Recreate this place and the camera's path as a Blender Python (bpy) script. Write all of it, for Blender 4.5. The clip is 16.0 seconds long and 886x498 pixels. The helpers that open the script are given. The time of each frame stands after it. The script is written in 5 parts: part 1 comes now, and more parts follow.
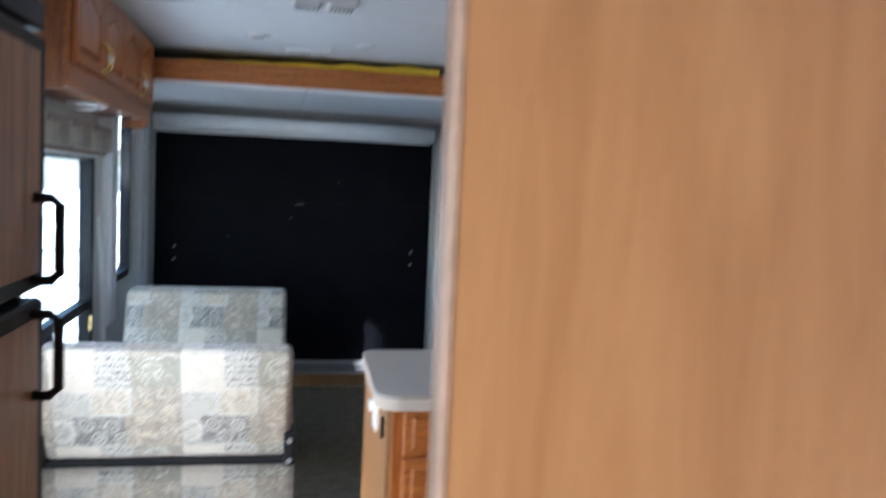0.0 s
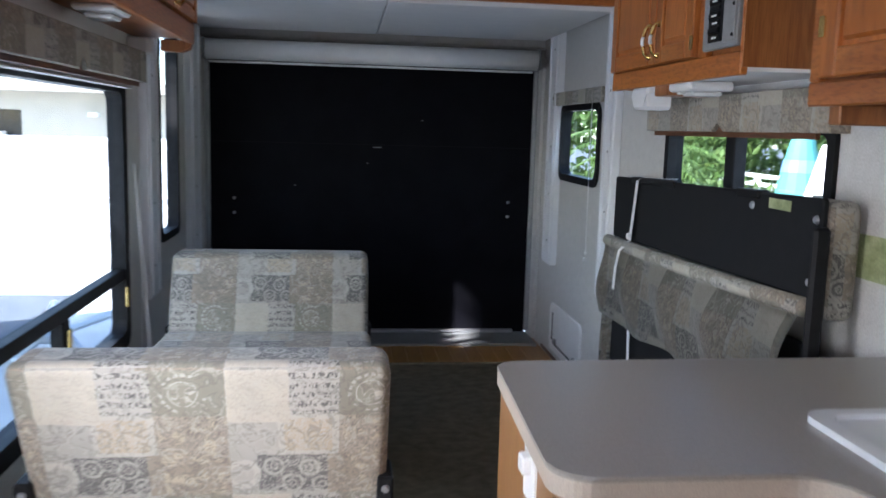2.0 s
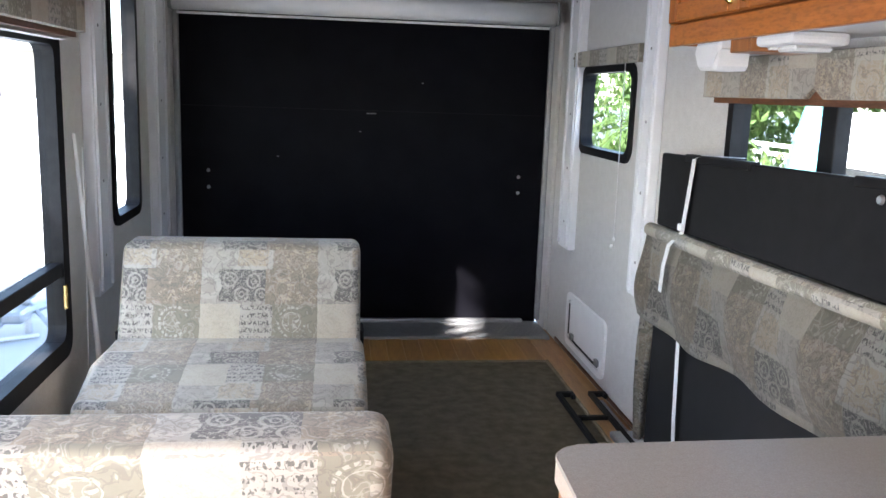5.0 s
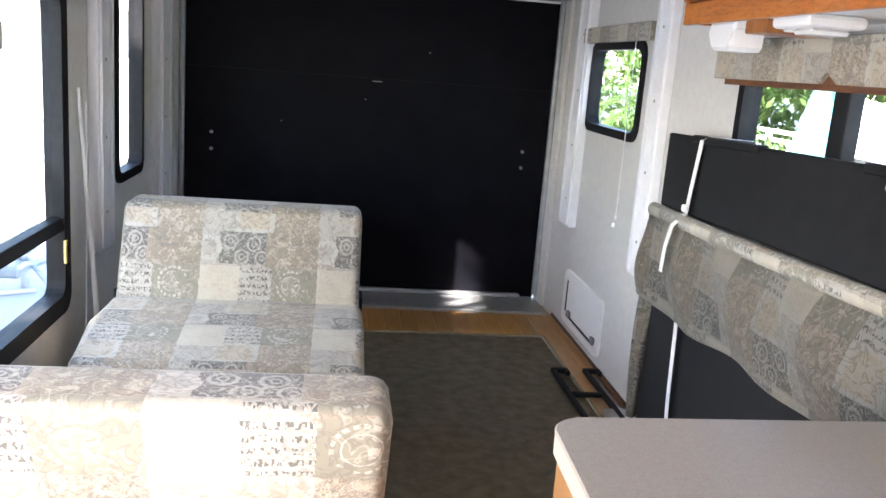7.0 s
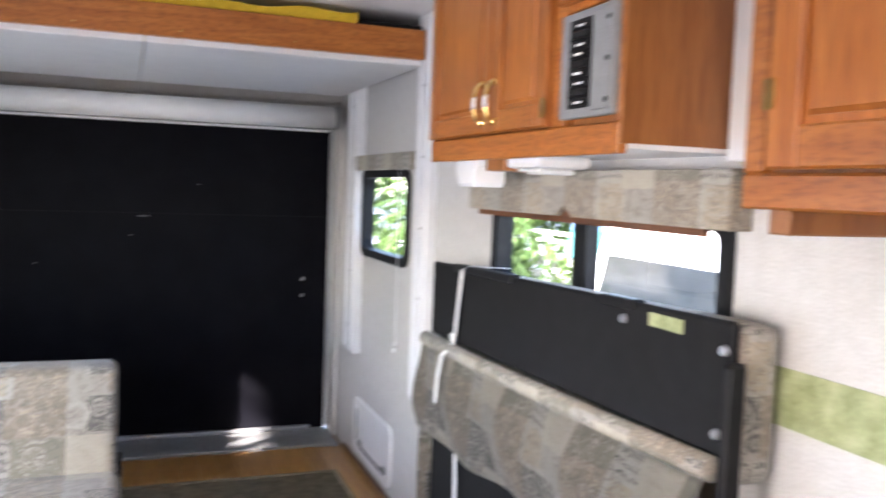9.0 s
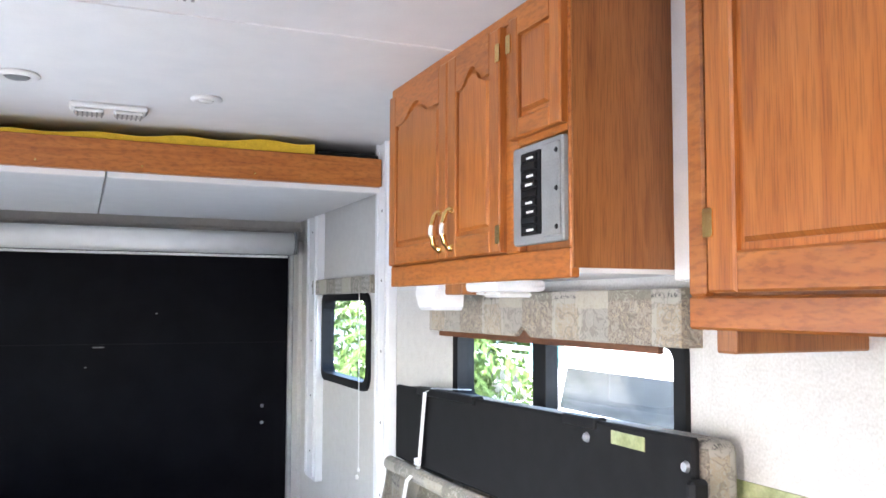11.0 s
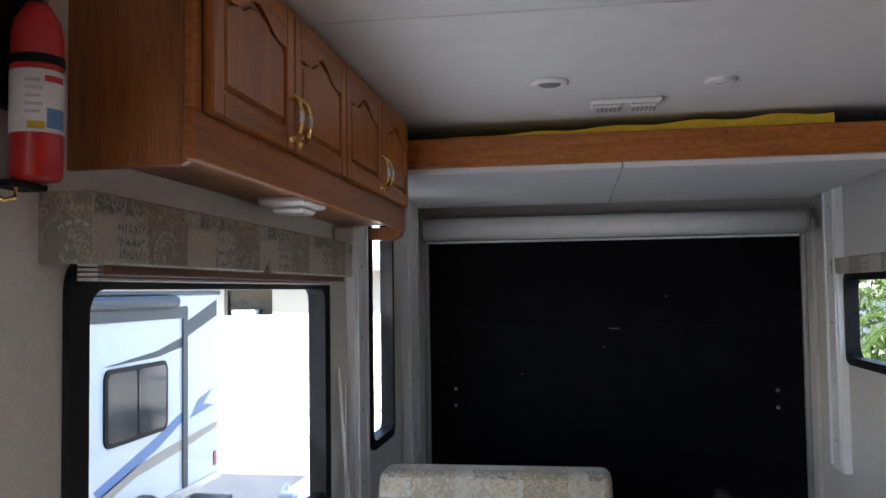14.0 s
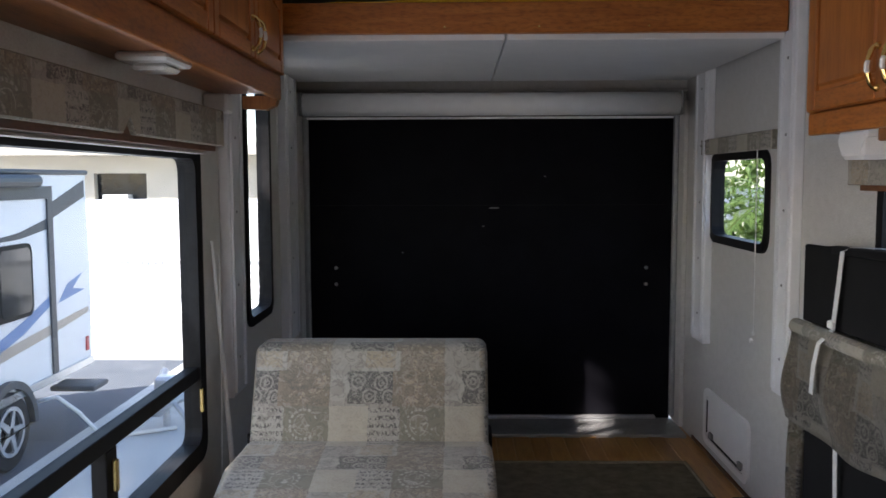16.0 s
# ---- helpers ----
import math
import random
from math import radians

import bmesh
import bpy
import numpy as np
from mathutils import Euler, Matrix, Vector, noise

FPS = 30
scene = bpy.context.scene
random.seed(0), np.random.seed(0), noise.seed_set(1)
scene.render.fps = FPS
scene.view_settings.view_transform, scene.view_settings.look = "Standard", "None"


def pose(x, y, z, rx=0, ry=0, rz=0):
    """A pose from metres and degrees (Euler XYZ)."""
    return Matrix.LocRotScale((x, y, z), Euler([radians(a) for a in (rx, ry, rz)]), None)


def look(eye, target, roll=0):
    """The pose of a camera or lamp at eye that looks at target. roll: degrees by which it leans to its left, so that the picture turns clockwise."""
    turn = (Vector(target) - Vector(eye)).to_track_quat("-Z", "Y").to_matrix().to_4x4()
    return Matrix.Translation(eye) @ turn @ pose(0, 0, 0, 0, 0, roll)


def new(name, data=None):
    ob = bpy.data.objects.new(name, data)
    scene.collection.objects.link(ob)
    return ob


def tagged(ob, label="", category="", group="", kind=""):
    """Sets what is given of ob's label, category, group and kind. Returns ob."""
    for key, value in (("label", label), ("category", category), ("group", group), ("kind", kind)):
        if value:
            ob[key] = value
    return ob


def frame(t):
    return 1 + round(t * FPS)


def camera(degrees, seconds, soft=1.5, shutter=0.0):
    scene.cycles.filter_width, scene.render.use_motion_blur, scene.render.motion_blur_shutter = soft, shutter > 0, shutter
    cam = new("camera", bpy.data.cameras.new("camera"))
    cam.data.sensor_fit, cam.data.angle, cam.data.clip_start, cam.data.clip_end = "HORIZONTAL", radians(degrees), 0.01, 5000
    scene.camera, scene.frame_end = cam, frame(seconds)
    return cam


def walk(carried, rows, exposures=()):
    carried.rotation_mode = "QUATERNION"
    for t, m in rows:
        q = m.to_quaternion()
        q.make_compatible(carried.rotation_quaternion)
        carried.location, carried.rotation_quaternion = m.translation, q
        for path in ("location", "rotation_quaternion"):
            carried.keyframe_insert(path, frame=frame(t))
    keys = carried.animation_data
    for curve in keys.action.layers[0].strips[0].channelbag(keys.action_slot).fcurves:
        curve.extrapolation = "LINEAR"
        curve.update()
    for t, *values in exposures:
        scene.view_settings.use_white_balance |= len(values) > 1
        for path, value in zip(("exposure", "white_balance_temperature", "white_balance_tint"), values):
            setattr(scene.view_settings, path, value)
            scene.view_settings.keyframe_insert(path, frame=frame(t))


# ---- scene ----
cam = camera(55.3, 16.0, shutter=0.6)
PATH = [
    (0, (1.035, -0.68, 1.50), (1.425, 1.276, 1.352), 2.5),
    (0.5, (0.976, -0.458, 1.478), (1.221, 1.504, 1.178), 2.2),
    (1, (1.006, -0.189, 1.463), (1.135, 1.788, 1.188), 1.4),
    (1.5, (1.021, 0.077, 1.473), (1.118, 2.04, 1.102), -0.0),
    (2, (0.997, 0.393, 1.44), (1.231, 2.36, 1.159), 1.6),
    (2.5, (0.926, 0.601, 1.438), (1.213, 2.546, 1.07), 5.2),
    (3, (0.924, 0.721, 1.424), (1.078, 2.674, 1.019), 3.3),
    (3.5, (1.056, 0.969, 1.437), (1.223, 2.931, 1.088), 2.0),
    (4, (1.066, 1.072, 1.438), (1.256, 3.027, 1.059), 2.6),
    (4.5, (1.03, 1.065, 1.44), (1.277, 3.018, 1.084), 1.6),
    (7, (1.001, 1.072, 1.429), (1.261, 3.009, 1.005), 4.5),
    (7.5, (1.008, 1.091, 1.424), (1.274, 3.029, 1.01), 4.6),
    (8, (1.028, 1.134, 1.451), (1.335, 3.083, 1.128), 4.4),
    (8.5, (1.092, 1.159, 1.494), (1.576, 3.092, 1.32), 5.5),
    (9, (1.138, 1.13, 1.524), (1.838, 2.998, 1.38), 2.1),
    (9.2, (1.134, 1.095, 1.527), (1.92, 2.931, 1.417), 1.9),
    (11.3, (1.112, 1.086, 1.551), (1.894, 2.92, 1.702), -0.0),
    (11.5, (1.112, 1.109, 1.553), (1.759, 2.996, 1.697), -0.1),
    (12, (1.082, 1.096, 1.548), (1.433, 3.059, 1.702), -0.5),
    (12.5, (1.054, 1.074, 1.535), (1.168, 3.065, 1.686), -1.1),
    (13, (1.035, 1.068, 1.536), (0.982, 3.063, 1.672), -1.4),
    (13.5, (1.014, 1.059, 1.536), (0.784, 3.041, 1.668), -1.5),
    (14, (0.984, 1.065, 1.544), (0.681, 3.04, 1.642), -0.8),
    (14.5, (1.005, 1.064, 1.522), (0.785, 3.052, 1.541), -0.8),
    (15, (1.003, 1.097, 1.502), (0.874, 3.091, 1.415), -1.2),
    (15.5, (0.989, 1.116, 1.491), (0.914, 3.109, 1.34), -0.6),
    (16, (0.998, 1.119, 1.484), (0.964, 3.111, 1.317), -0.2),
]

EXPOSURES = [(0.0, 3.1, 5400, 8), (1.0, 2.95, 5350, 8), (1.5, 2.55, 5600, 12), (3.0, 2.6, 5900, 14), (4.5, 3.2, 6200, 16), (7.0, 3.75, 6500, 16), (8.0, 3.7, 6500, 18), (9.0, 3.8, 6500, 20), (12.0, 4.1, 6100, 14), (13.0, 3.5, 6300, 14), (14.0, 2.4, 6500, 16), (16.0, 2.05, 6700, 18)]
walk(cam, [(t, look(eye, target, roll)) for t, eye, target, roll in PATH], EXPOSURES)

# ---- world and light ----
SUN_DIR = Vector((1.6, 0.87, -1.30)).normalized()
world = bpy.data.worlds.new("sky")
scene.world = world
world.use_nodes = True
wn = world.node_tree
wn.nodes.clear()
sky = wn.nodes.new("ShaderNodeTexSky")
sky.sky_type = "NISHITA"
sky.sun_disc = False
sky.sun_elevation = math.asin(-SUN_DIR.z)
sky.sun_rotation = math.atan2(-SUN_DIR.x, -SUN_DIR.y)
bgd = wn.nodes.new("ShaderNodeBackground")
bgd.inputs[1].default_value = 0.15
wo = wn.nodes.new("ShaderNodeOutputWorld")
wn.links.new(sky.outputs[0], bgd.inputs[0])
wn.links.new(bgd.outputs[0], wo.inputs[0])
sun_data = bpy.data.lights.new("sun", "SUN")
sun_data.energy, sun_data.angle, sun_data.color = 5.0, radians(0.5), (1.0, 0.94, 0.86)
sun = new("sun", sun_data)
sun.matrix_basis = look((0, 0, 0), SUN_DIR)


def window_lamp(name, eye, target, w, h, watts, color=(0.86, 0.93, 1.0), spread=180):
    """Daylight that enters through an opening."""
    d = bpy.data.lights.new(name, "AREA")
    d.shape, d.size, d.size_y, d.energy, d.color, d.spread = "RECTANGLE", w, h, watts, color, radians(spread)
    o = new(name, d)
    o.matrix_basis = look(eye, target)
    return o


# ---- plan ----
XL, XR = 0.055, 2.34          # inner faces of the side walls
YF, YB = -1.7, 6.24           # front bulkhead, ramp door
CEIL = 2.245
GROUND = -1.1

# daylight at the windows; entry door, bed window and roof vent are unseen additions
window_lamp("added_entry_light", (0.02, 1.33, 0.9), (0.62, 2.3, 0.45), 0.55, 1.5, 2.6, (1.0, 0.97, 0.93), 110)
# added lamp at an unseen bedroom window, brightens the partition
window_lamp("added_front_light", (0.02, -1.1, 1.3), (1.5, -0.2, 1.1), 0.7, 0.8, 6.3, (1.0, 0.97, 0.93))
window_lamp("dinette_daylight", (0.0, 3.38, 1.05), (1.5, 3.38, 1.75), 1.6, 1.0, 1.5)
window_lamp("sofa_daylight", (2.40, 3.2, 1.37), (1.0, 3.2, 1.6), 1.1, 0.2, 0.15)
# added overhead lamp in an unseen roof opening
window_lamp("added_vent_light", (1.25, 1.2, CEIL + 0.02), (1.25, 1.2, 0), 0.34, 0.34, 0.4)


# ---- materials ----
def mat(name, color=(0.5, 0.5, 0.5), rough=0.5, metal=0.0, spec=0.5):
    m = bpy.data.materials.new(name)
    m.use_nodes = True
    b = m.node_tree.nodes["Principled BSDF"]
    b.inputs["Base Color"].default_value = (*color, 1)
    b.inputs["Roughness"].default_value = rough
    b.inputs["Metallic"].default_value = metal
    b.inputs["Specular IOR Level"].default_value = spec
    return m, m.node_tree, b


def node(nt, kind, **inputs):
    n = nt.nodes.new(kind)
    for k, v in inputs.items():
        n.inputs[k.replace("_", " ")].default_value = v
    return n


def ramp(nt, stops, src, constant=False):
    r = nt.nodes.new("ShaderNodeValToRGB")
    if constant:
        r.color_ramp.interpolation = "CONSTANT"
    e = r.color_ramp.elements
    while len(e) < len(stops):
        e.new(0.5)
    for el, (p, c) in zip(e, stops):
        el.position, el.color = p, (*c, 1)
    nt.links.new(src, r.inputs[0])
    return r.outputs[0]


def mixc(nt, fac, a, b, mode="MIX"):
    n = nt.nodes.new("ShaderNodeMix")
    n.data_type, n.blend_type = "RGBA", mode
    for sock, v in ((n.inputs[0], fac), (n.inputs[6], a), (n.inputs[7], b)):
        if isinstance(v, (int, float)):
            sock.default_value = v
        elif isinstance(v, tuple):
            sock.default_value = (*v, 1)
        else:
            nt.links.new(v, sock)
    return n.outputs[2]


def uvmap(nt, sx=1.0, sy=1.0, ox=0.0, oy=0.0):
    tc = nt.nodes.new("ShaderNodeTexCoord")
    mp = nt.nodes.new("ShaderNodeMapping")
    mp.inputs["Scale"].default_value = (sx, sy, 1)
    mp.inputs["Location"].default_value = (ox, oy, 0)
    nt.links.new(tc.outputs["UV"], mp.inputs[0])
    return mp.outputs[0]


def noise_tex(nt, vec, scale, detail=4.0, rough=0.55, dist=0.0):
    n = node(nt, "ShaderNodeTexNoise", Scale=scale, Detail=detail, Roughness=rough, Distortion=dist)
    nt.links.new(vec, n.inputs["Vector"])
    return n.outputs["Fac"]


def bump(nt, b, src, strength=0.2, distance=0.002):
    n = node(nt, "ShaderNodeBump", Strength=strength, Distance=distance)
    nt.links.new(src, n.inputs["Height"])
    nt.links.new(n.outputs[0], b.inputs["Normal"])


def mottled(name, c1, c2, rough=0.5, scale=14.0, fine=220.0, metal=0.0, bstr=0.15, spec=0.5):
    """A plain surface with blotches and fine grain."""
    m, nt, b = mat(name, c1, rough, metal, spec)
    v = uvmap(nt)
    f = noise_tex(nt, v, scale)
    col = ramp(nt, [(0.3, c1), (0.7, c2)], f)
    g = noise_tex(nt, v, fine, 2.0)
    nt.links.new(mixc(nt, 0.12, col, ramp(nt, [(0.3, (0, 0, 0)), (0.7, (1, 1, 1))], g), "OVERLAY"), b.inputs["Base Color"])
    bump(nt, b, g, bstr, 0.001)
    rr = nt.nodes.new("ShaderNodeMapRange")
    rr.inputs[3].default_value, rr.inputs[4].default_value = max(0.03, rough - 0.08), min(1, rough + 0.1)
    nt.links.new(f, rr.inputs[0])
    nt.links.new(rr.outputs[0], b.inputs["Roughness"])
    return m


def wood(name, c1, c2, c3, rough=0.38, along="V", scale=1.0, pore=0.4):
    """Oak with straight and cathedral grain along one direction of the surface."""
    m, nt, b = mat(name, c2, rough)
    sx, sy = (9.0, 0.9) if along == "V" else (0.9, 9.0)
    v = uvmap(nt, sx * scale, sy * scale)
    f = noise_tex(nt, v, 2.2, 5.0, 0.6, 1.4)
    base = ramp(nt, [(0.3, c1), (0.5, c2), (0.72, c3)], f)
    v2 = uvmap(nt, sx * 9, sy * 3)
    g = noise_tex(nt, v2, 4.0, 3.0)
    pores = ramp(nt, [(0.38, (0.35, 0.3, 0.25)), (0.52, (1, 1, 1))], g)
    col = mixc(nt, pore, base, pores, "MULTIPLY")
    oi = nt.nodes.new("ShaderNodeObjectInfo")
    tint = ramp(nt, [(0.0, (0.86, 0.84, 0.82)), (1.0, (1.08, 1.05, 1.0))], oi.outputs["Random"])
    nt.links.new(mixc(nt, 1.0, col, tint, "MULTIPLY"), b.inputs["Base Color"])
    bump(nt, b, g, 0.18, 0.001)
    b.inputs["Coat Weight"].default_value = 0.15
    b.inputs["Coat Roughness"].default_value = 0.3
    return m


def fabric(name, tone=1.0, ox=0.0, oy=0.0):
    """Upholstery print that repeats every 0.43 x 0.36 m: cream squares, script, toothed wheels, bordered panels, dark rings."""
    m, nt, b = mat(name, (0.5, 0.47, 0.42), 0.92, 0, 0.2)
    v = uvmap(nt, 1, 1, ox, oy)
    wob = node(nt, "ShaderNodeTexNoise", Scale=26.0, Detail=2.0)
    nt.links.new(v, wob.inputs["Vector"])
    vv = nt.nodes.new("ShaderNodeMix")
    vv.data_type, vv.blend_type = "RGBA", "LINEAR_LIGHT"
    vv.inputs[0].default_value = 0.006
    nt.links.new(v, vv.inputs[6])
    nt.links.new(wob.outputs["Color"], vv.inputs[7])
    vec = vv.outputs[2]

    def calc(op, *args):
        n = nt.nodes.new("ShaderNodeMath")
        n.operation = op
        for sock, a in zip(n.inputs, args):
            if isinstance(a, (int, float)):
                sock.default_value = a
            else:
                nt.links.new(a, sock)
        return n.outputs[0]
    sep = nt.nodes.new("ShaderNodeSeparateXYZ")
    nt.links.new(vec, sep.inputs[0])
    U, V = calc("WRAP", sep.outputs[0], 0.43, 0.0), calc("WRAP", sep.outputs[1], 0.36, 0.0)

    def rect(u0, u1, v0, v1):
        du = calc("SUBTRACT", calc("ABSOLUTE", calc("SUBTRACT", U, (u0 + u1) / 2)), (u1 - u0) / 2)
        dv = calc("SUBTRACT", calc("ABSOLUTE", calc("SUBTRACT", V, (v0 + v1) / 2)), (v1 - v0) / 2)
        return calc("LESS_THAN", calc("MAXIMUM", du, dv), 0.0)

    def polar(cu, cv):
        x, y = calc("SUBTRACT", U, cu), calc("SUBTRACT", V, cv)
        return calc("SQRT", calc("ADD", calc("MULTIPLY", x, x), calc("MULTIPLY", y, y))), calc("ARCTAN2", y, x)

    def band(r, r0, r1):
        return calc("MULTIPLY", calc("GREATER_THAN", r, r0), calc("LESS_THAN", r, r1))

    def less(*ms):
        out = ms[0]
        for q in ms[1:]:
            out = calc("MULTIPLY", out, q)
        return out
    cream, pale, olive, taupe, slate, sand, white = (0.64, 0.60, 0.52), (0.50, 0.48, 0.44), (0.35, 0.335, 0.28), (0.41, 0.355, 0.29), (0.19, 0.187, 0.182), (0.56, 0.485, 0.38), (0.59, 0.57, 0.52)
    big = noise_tex(nt, v, 11.0, 5.0)
    curl = noise_tex(nt, v, 48.0, 1.0, 0.5, 1.8)
    strokes = calc("LESS_THAN", calc("ABSOLUTE", calc("SUBTRACT", curl, 0.5)), 0.035)
    blots = calc("GREATER_THAN", noise_tex(nt, v, 30.0, 1.0, 0.5, 0.8), 0.58)
    col = mixc(nt, rect(0.235, 0.43, 0.0, 0.125), pale, taupe)
    col = mixc(nt, rect(0.255, 0.43, 0.125, 0.235), col, (0.46, 0.405, 0.34))
    col = mixc(nt, rect(0.255, 0.43, 0.235, 0.36), col, olive)
    # marks on the taupe fields
    col = mixc(nt, less(rect(0.27, 0.425, 0.005, 0.23), blots), col, sand)
    col = mixc(nt, less(rect(0.25, 0.43, 0.0, 0.24), strokes), col, (0.30, 0.27, 0.23))
    # script lines
    script = rect(0.145, 0.262, 0.24, 0.355)
    col = mixc(nt, script, col, (0.56, 0.54, 0.50))
    lines = calc("LESS_THAN", calc("MODULO", V, 0.026), 0.015)
    letters = calc("GREATER_THAN", noise_tex(nt, uvmap(nt, 2.2, 1.0, ox, oy), 70.0, 1.0), 0.53)
    col = mixc(nt, less(script, lines, letters), col, slate)
    # toothed wheel
    r, a = polar(0.335, 0.298)
    teeth = calc("GREATER_THAN", calc("SINE", calc("MULTIPLY", a, 18.0)), -0.45)
    col = mixc(nt, less(band(r, 0.046, 0.054), teeth, calc("GREATER_THAN", big, 0.48)), col, white)
    col = mixc(nt, less(band(r, 0.032, 0.035), calc("GREATER_THAN", big, 0.5)), col, white)
    col = mixc(nt, less(calc("LESS_THAN", r, 0.03), blots), col, white)
    # dark field with rings
    dark = rect(0.065, 0.235, 0.008, 0.12)
    col = mixc(nt, dark, col, slate)
    for cu, cv in ((0.105, 0.085), (0.19, 0.08), (0.148, 0.033), (0.222, 0.03)):
        r, a = polar(cu, cv)
        col = mixc(nt, less(dark, band(r, 0.020, 0.027)), col, pale)
        col = mixc(nt, less(dark, band(r, 0.007, 0.011)), col, pale)
    col = mixc(nt, less(dark, strokes), col, (0.48, 0.465, 0.43))
    # pale arch beside it
    r, a = polar(0.028, 0.062)
    col = mixc(nt, band(r, 0.030, 0.046), col, white)
    # bordered panel and plain cream square
    col = mixc(nt, rect(0.118, 0.262, 0.122, 0.238), col, white)
    panel = rect(0.132, 0.245, 0.132, 0.226)
    col = mixc(nt, panel, col, sand)
    col = mixc(nt, less(panel, strokes), col, white)
    square = rect(0.0, 0.145, 0.215, 0.36)
    col = mixc(nt, square, col, cream)
    col = mixc(nt, less(square, calc("MULTIPLY", strokes, 0.25)), col, taupe)
    col = mixc(nt, 0.35, col, ramp(nt, [(0.3, (0.7, 0.7, 0.7)), (0.7, (1.1, 1.09, 1.07))], big), "MULTIPLY")
    fine = noise_tex(nt, v, 22.0, 2.0, 0.5, 1.4)
    inked = calc("MULTIPLY", calc("LESS_THAN", calc("ABSOLUTE", calc("SUBTRACT", fine, 0.47)), 0.03), calc("SUBTRACT", 0.42, calc("MULTIPLY", square, 0.30)))
    col = mixc(nt, inked, col, (0.22, 0.21, 0.195))
    lit = calc("MULTIPLY", calc("LESS_THAN", calc("ABSOLUTE", calc("SUBTRACT", fine, 0.58)), 0.025), 0.45)
    col = mixc(nt, lit, col, white)
    # tone darkens the whole print, so dimmer places get a darker cloth
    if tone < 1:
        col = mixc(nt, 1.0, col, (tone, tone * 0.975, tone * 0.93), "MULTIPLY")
    nt.links.new(col, b.inputs["Base Color"])
    bump(nt, b, noise_tex(nt, v, 700.0, 1.0), 0.25, 0.001)
    b.inputs["Sheen Weight"].default_value = 0.15
    return m


M_WALL = mottled("vinyl_wallpaper", (0.56, 0.545, 0.51), (0.62, 0.605, 0.57), 0.55, 22, 160)
M_WALL2 = mottled("grey_wall_panel", (0.50, 0.49, 0.47), (0.56, 0.55, 0.53), 0.55, 25, 160)
M_CEIL = mottled("white_ceiling_panel", (0.74, 0.745, 0.75), (0.79, 0.79, 0.79), 0.6, 9, 260)
M_WHITE = mottled("white_plastic", (0.74, 0.74, 0.73), (0.80, 0.80, 0.79), 0.4, 12, 200)
M_RAIL = mottled("white_painted_rail", (0.68, 0.69, 0.71), (0.75, 0.76, 0.78), 0.35, 10, 200)
M_OAK = wood("oak_door", (0.29, 0.083, 0.013), (0.40, 0.13, 0.022), (0.47, 0.17, 0.036))
M_OAKH = wood("oak_rail", (0.29, 0.083, 0.013), (0.40, 0.13, 0.022), (0.47, 0.17, 0.036), along="U")
M_OAKD = wood("oak_side", (0.23, 0.078, 0.019), (0.32, 0.12, 0.032), (0.38, 0.15, 0.044))
M_MAPLE = wood("partition_panel", (0.27, 0.135, 0.052), (0.31, 0.16, 0.066), (0.35, 0.19, 0.082), 0.4, "V", 0.7, 0.12)
M_EDGE = mottled("pinkish_edge_strip", (0.27, 0.19, 0.14), (0.31, 0.22, 0.165), 0.5, 3, 30, 0, 0.02)
M_PANELW = wood("fridge_panel", (0.085, 0.036, 0.012), (0.22, 0.10, 0.034), (0.34, 0.18, 0.072), 0.5, "V", 1.3)
M_FLOOR = wood("floor_vinyl_wood", (0.33, 0.155, 0.042), (0.44, 0.225, 0.068), (0.50, 0.28, 0.095), 0.3)
M_BLACK = mottled("black_plastic", (0.009, 0.009, 0.01), (0.015, 0.015, 0.016), 0.5, 20, 300, 0, 0.15, 0.12)
M_RAMP = mottled("black_ramp_panel", (0.0035, 0.0035, 0.0055), (0.007, 0.007, 0.0095), 0.5, 5, 380, 0, 0.25, 0.05)
M_VINYL = mottled("black_board_cover", (0.011, 0.011, 0.012), (0.017, 0.017, 0.018), 0.7, 18, 500, 0, 0.3, 0.08)
M_ALU = mottled("aluminium", (0.55, 0.56, 0.58), (0.66, 0.67, 0.69), 0.36, 20, 200, 0.9)
M_STEEL = mottled("grey_steel", (0.36, 0.37, 0.38), (0.45, 0.46, 0.47), 0.45, 20, 200, 0.7)
M_BRASS = mottled("brass", (0.72, 0.50, 0.18), (0.80, 0.60, 0.26), 0.22, 30, 200, 1.0, 0.05)
M_CERAMIC = mottled("white_ceramic", (0.78, 0.79, 0.80), (0.82, 0.82, 0.82), 0.15, 30, 200, 0, 0.03)
M_CTR = mottled("beige_laminate", (0.30, 0.27, 0.235), (0.345, 0.315, 0.28), 0.34, 90, 330, 0, 0.05)
M_CTREDGE = mottled("beige_laminate_edge", (0.47, 0.40, 0.33), (0.52, 0.45, 0.37), 0.4, 60, 330, 0, 0.05)
M_SINK = mottled("white_sink", (0.76, 0.77, 0.79), (0.81, 0.81, 0.82), 0.2, 10, 300, 0, 0.03)
M_RUG = mottled("grey_brown_carpet", (0.19, 0.158, 0.105), (0.30, 0.255, 0.18), 0.95, 16, 420, 0, 0.9, 0.1)
# one cloth: far bench and sofa copies carry their shade in the colour
M_FAB = fabric("patchwork_fabric", 0.89, -0.30, -0.525)
M_FABB_SHADED = fabric("patchwork_fabric_far_bench_shaded", 0.60, -0.52, -0.28)
M_FAB2_SHADED = fabric("patchwork_fabric_sofa_shaded", 0.54, 0.11, 0.05)
M_FAB3 = fabric("patchwork_valance", 0.64, 0.21, -0.245)
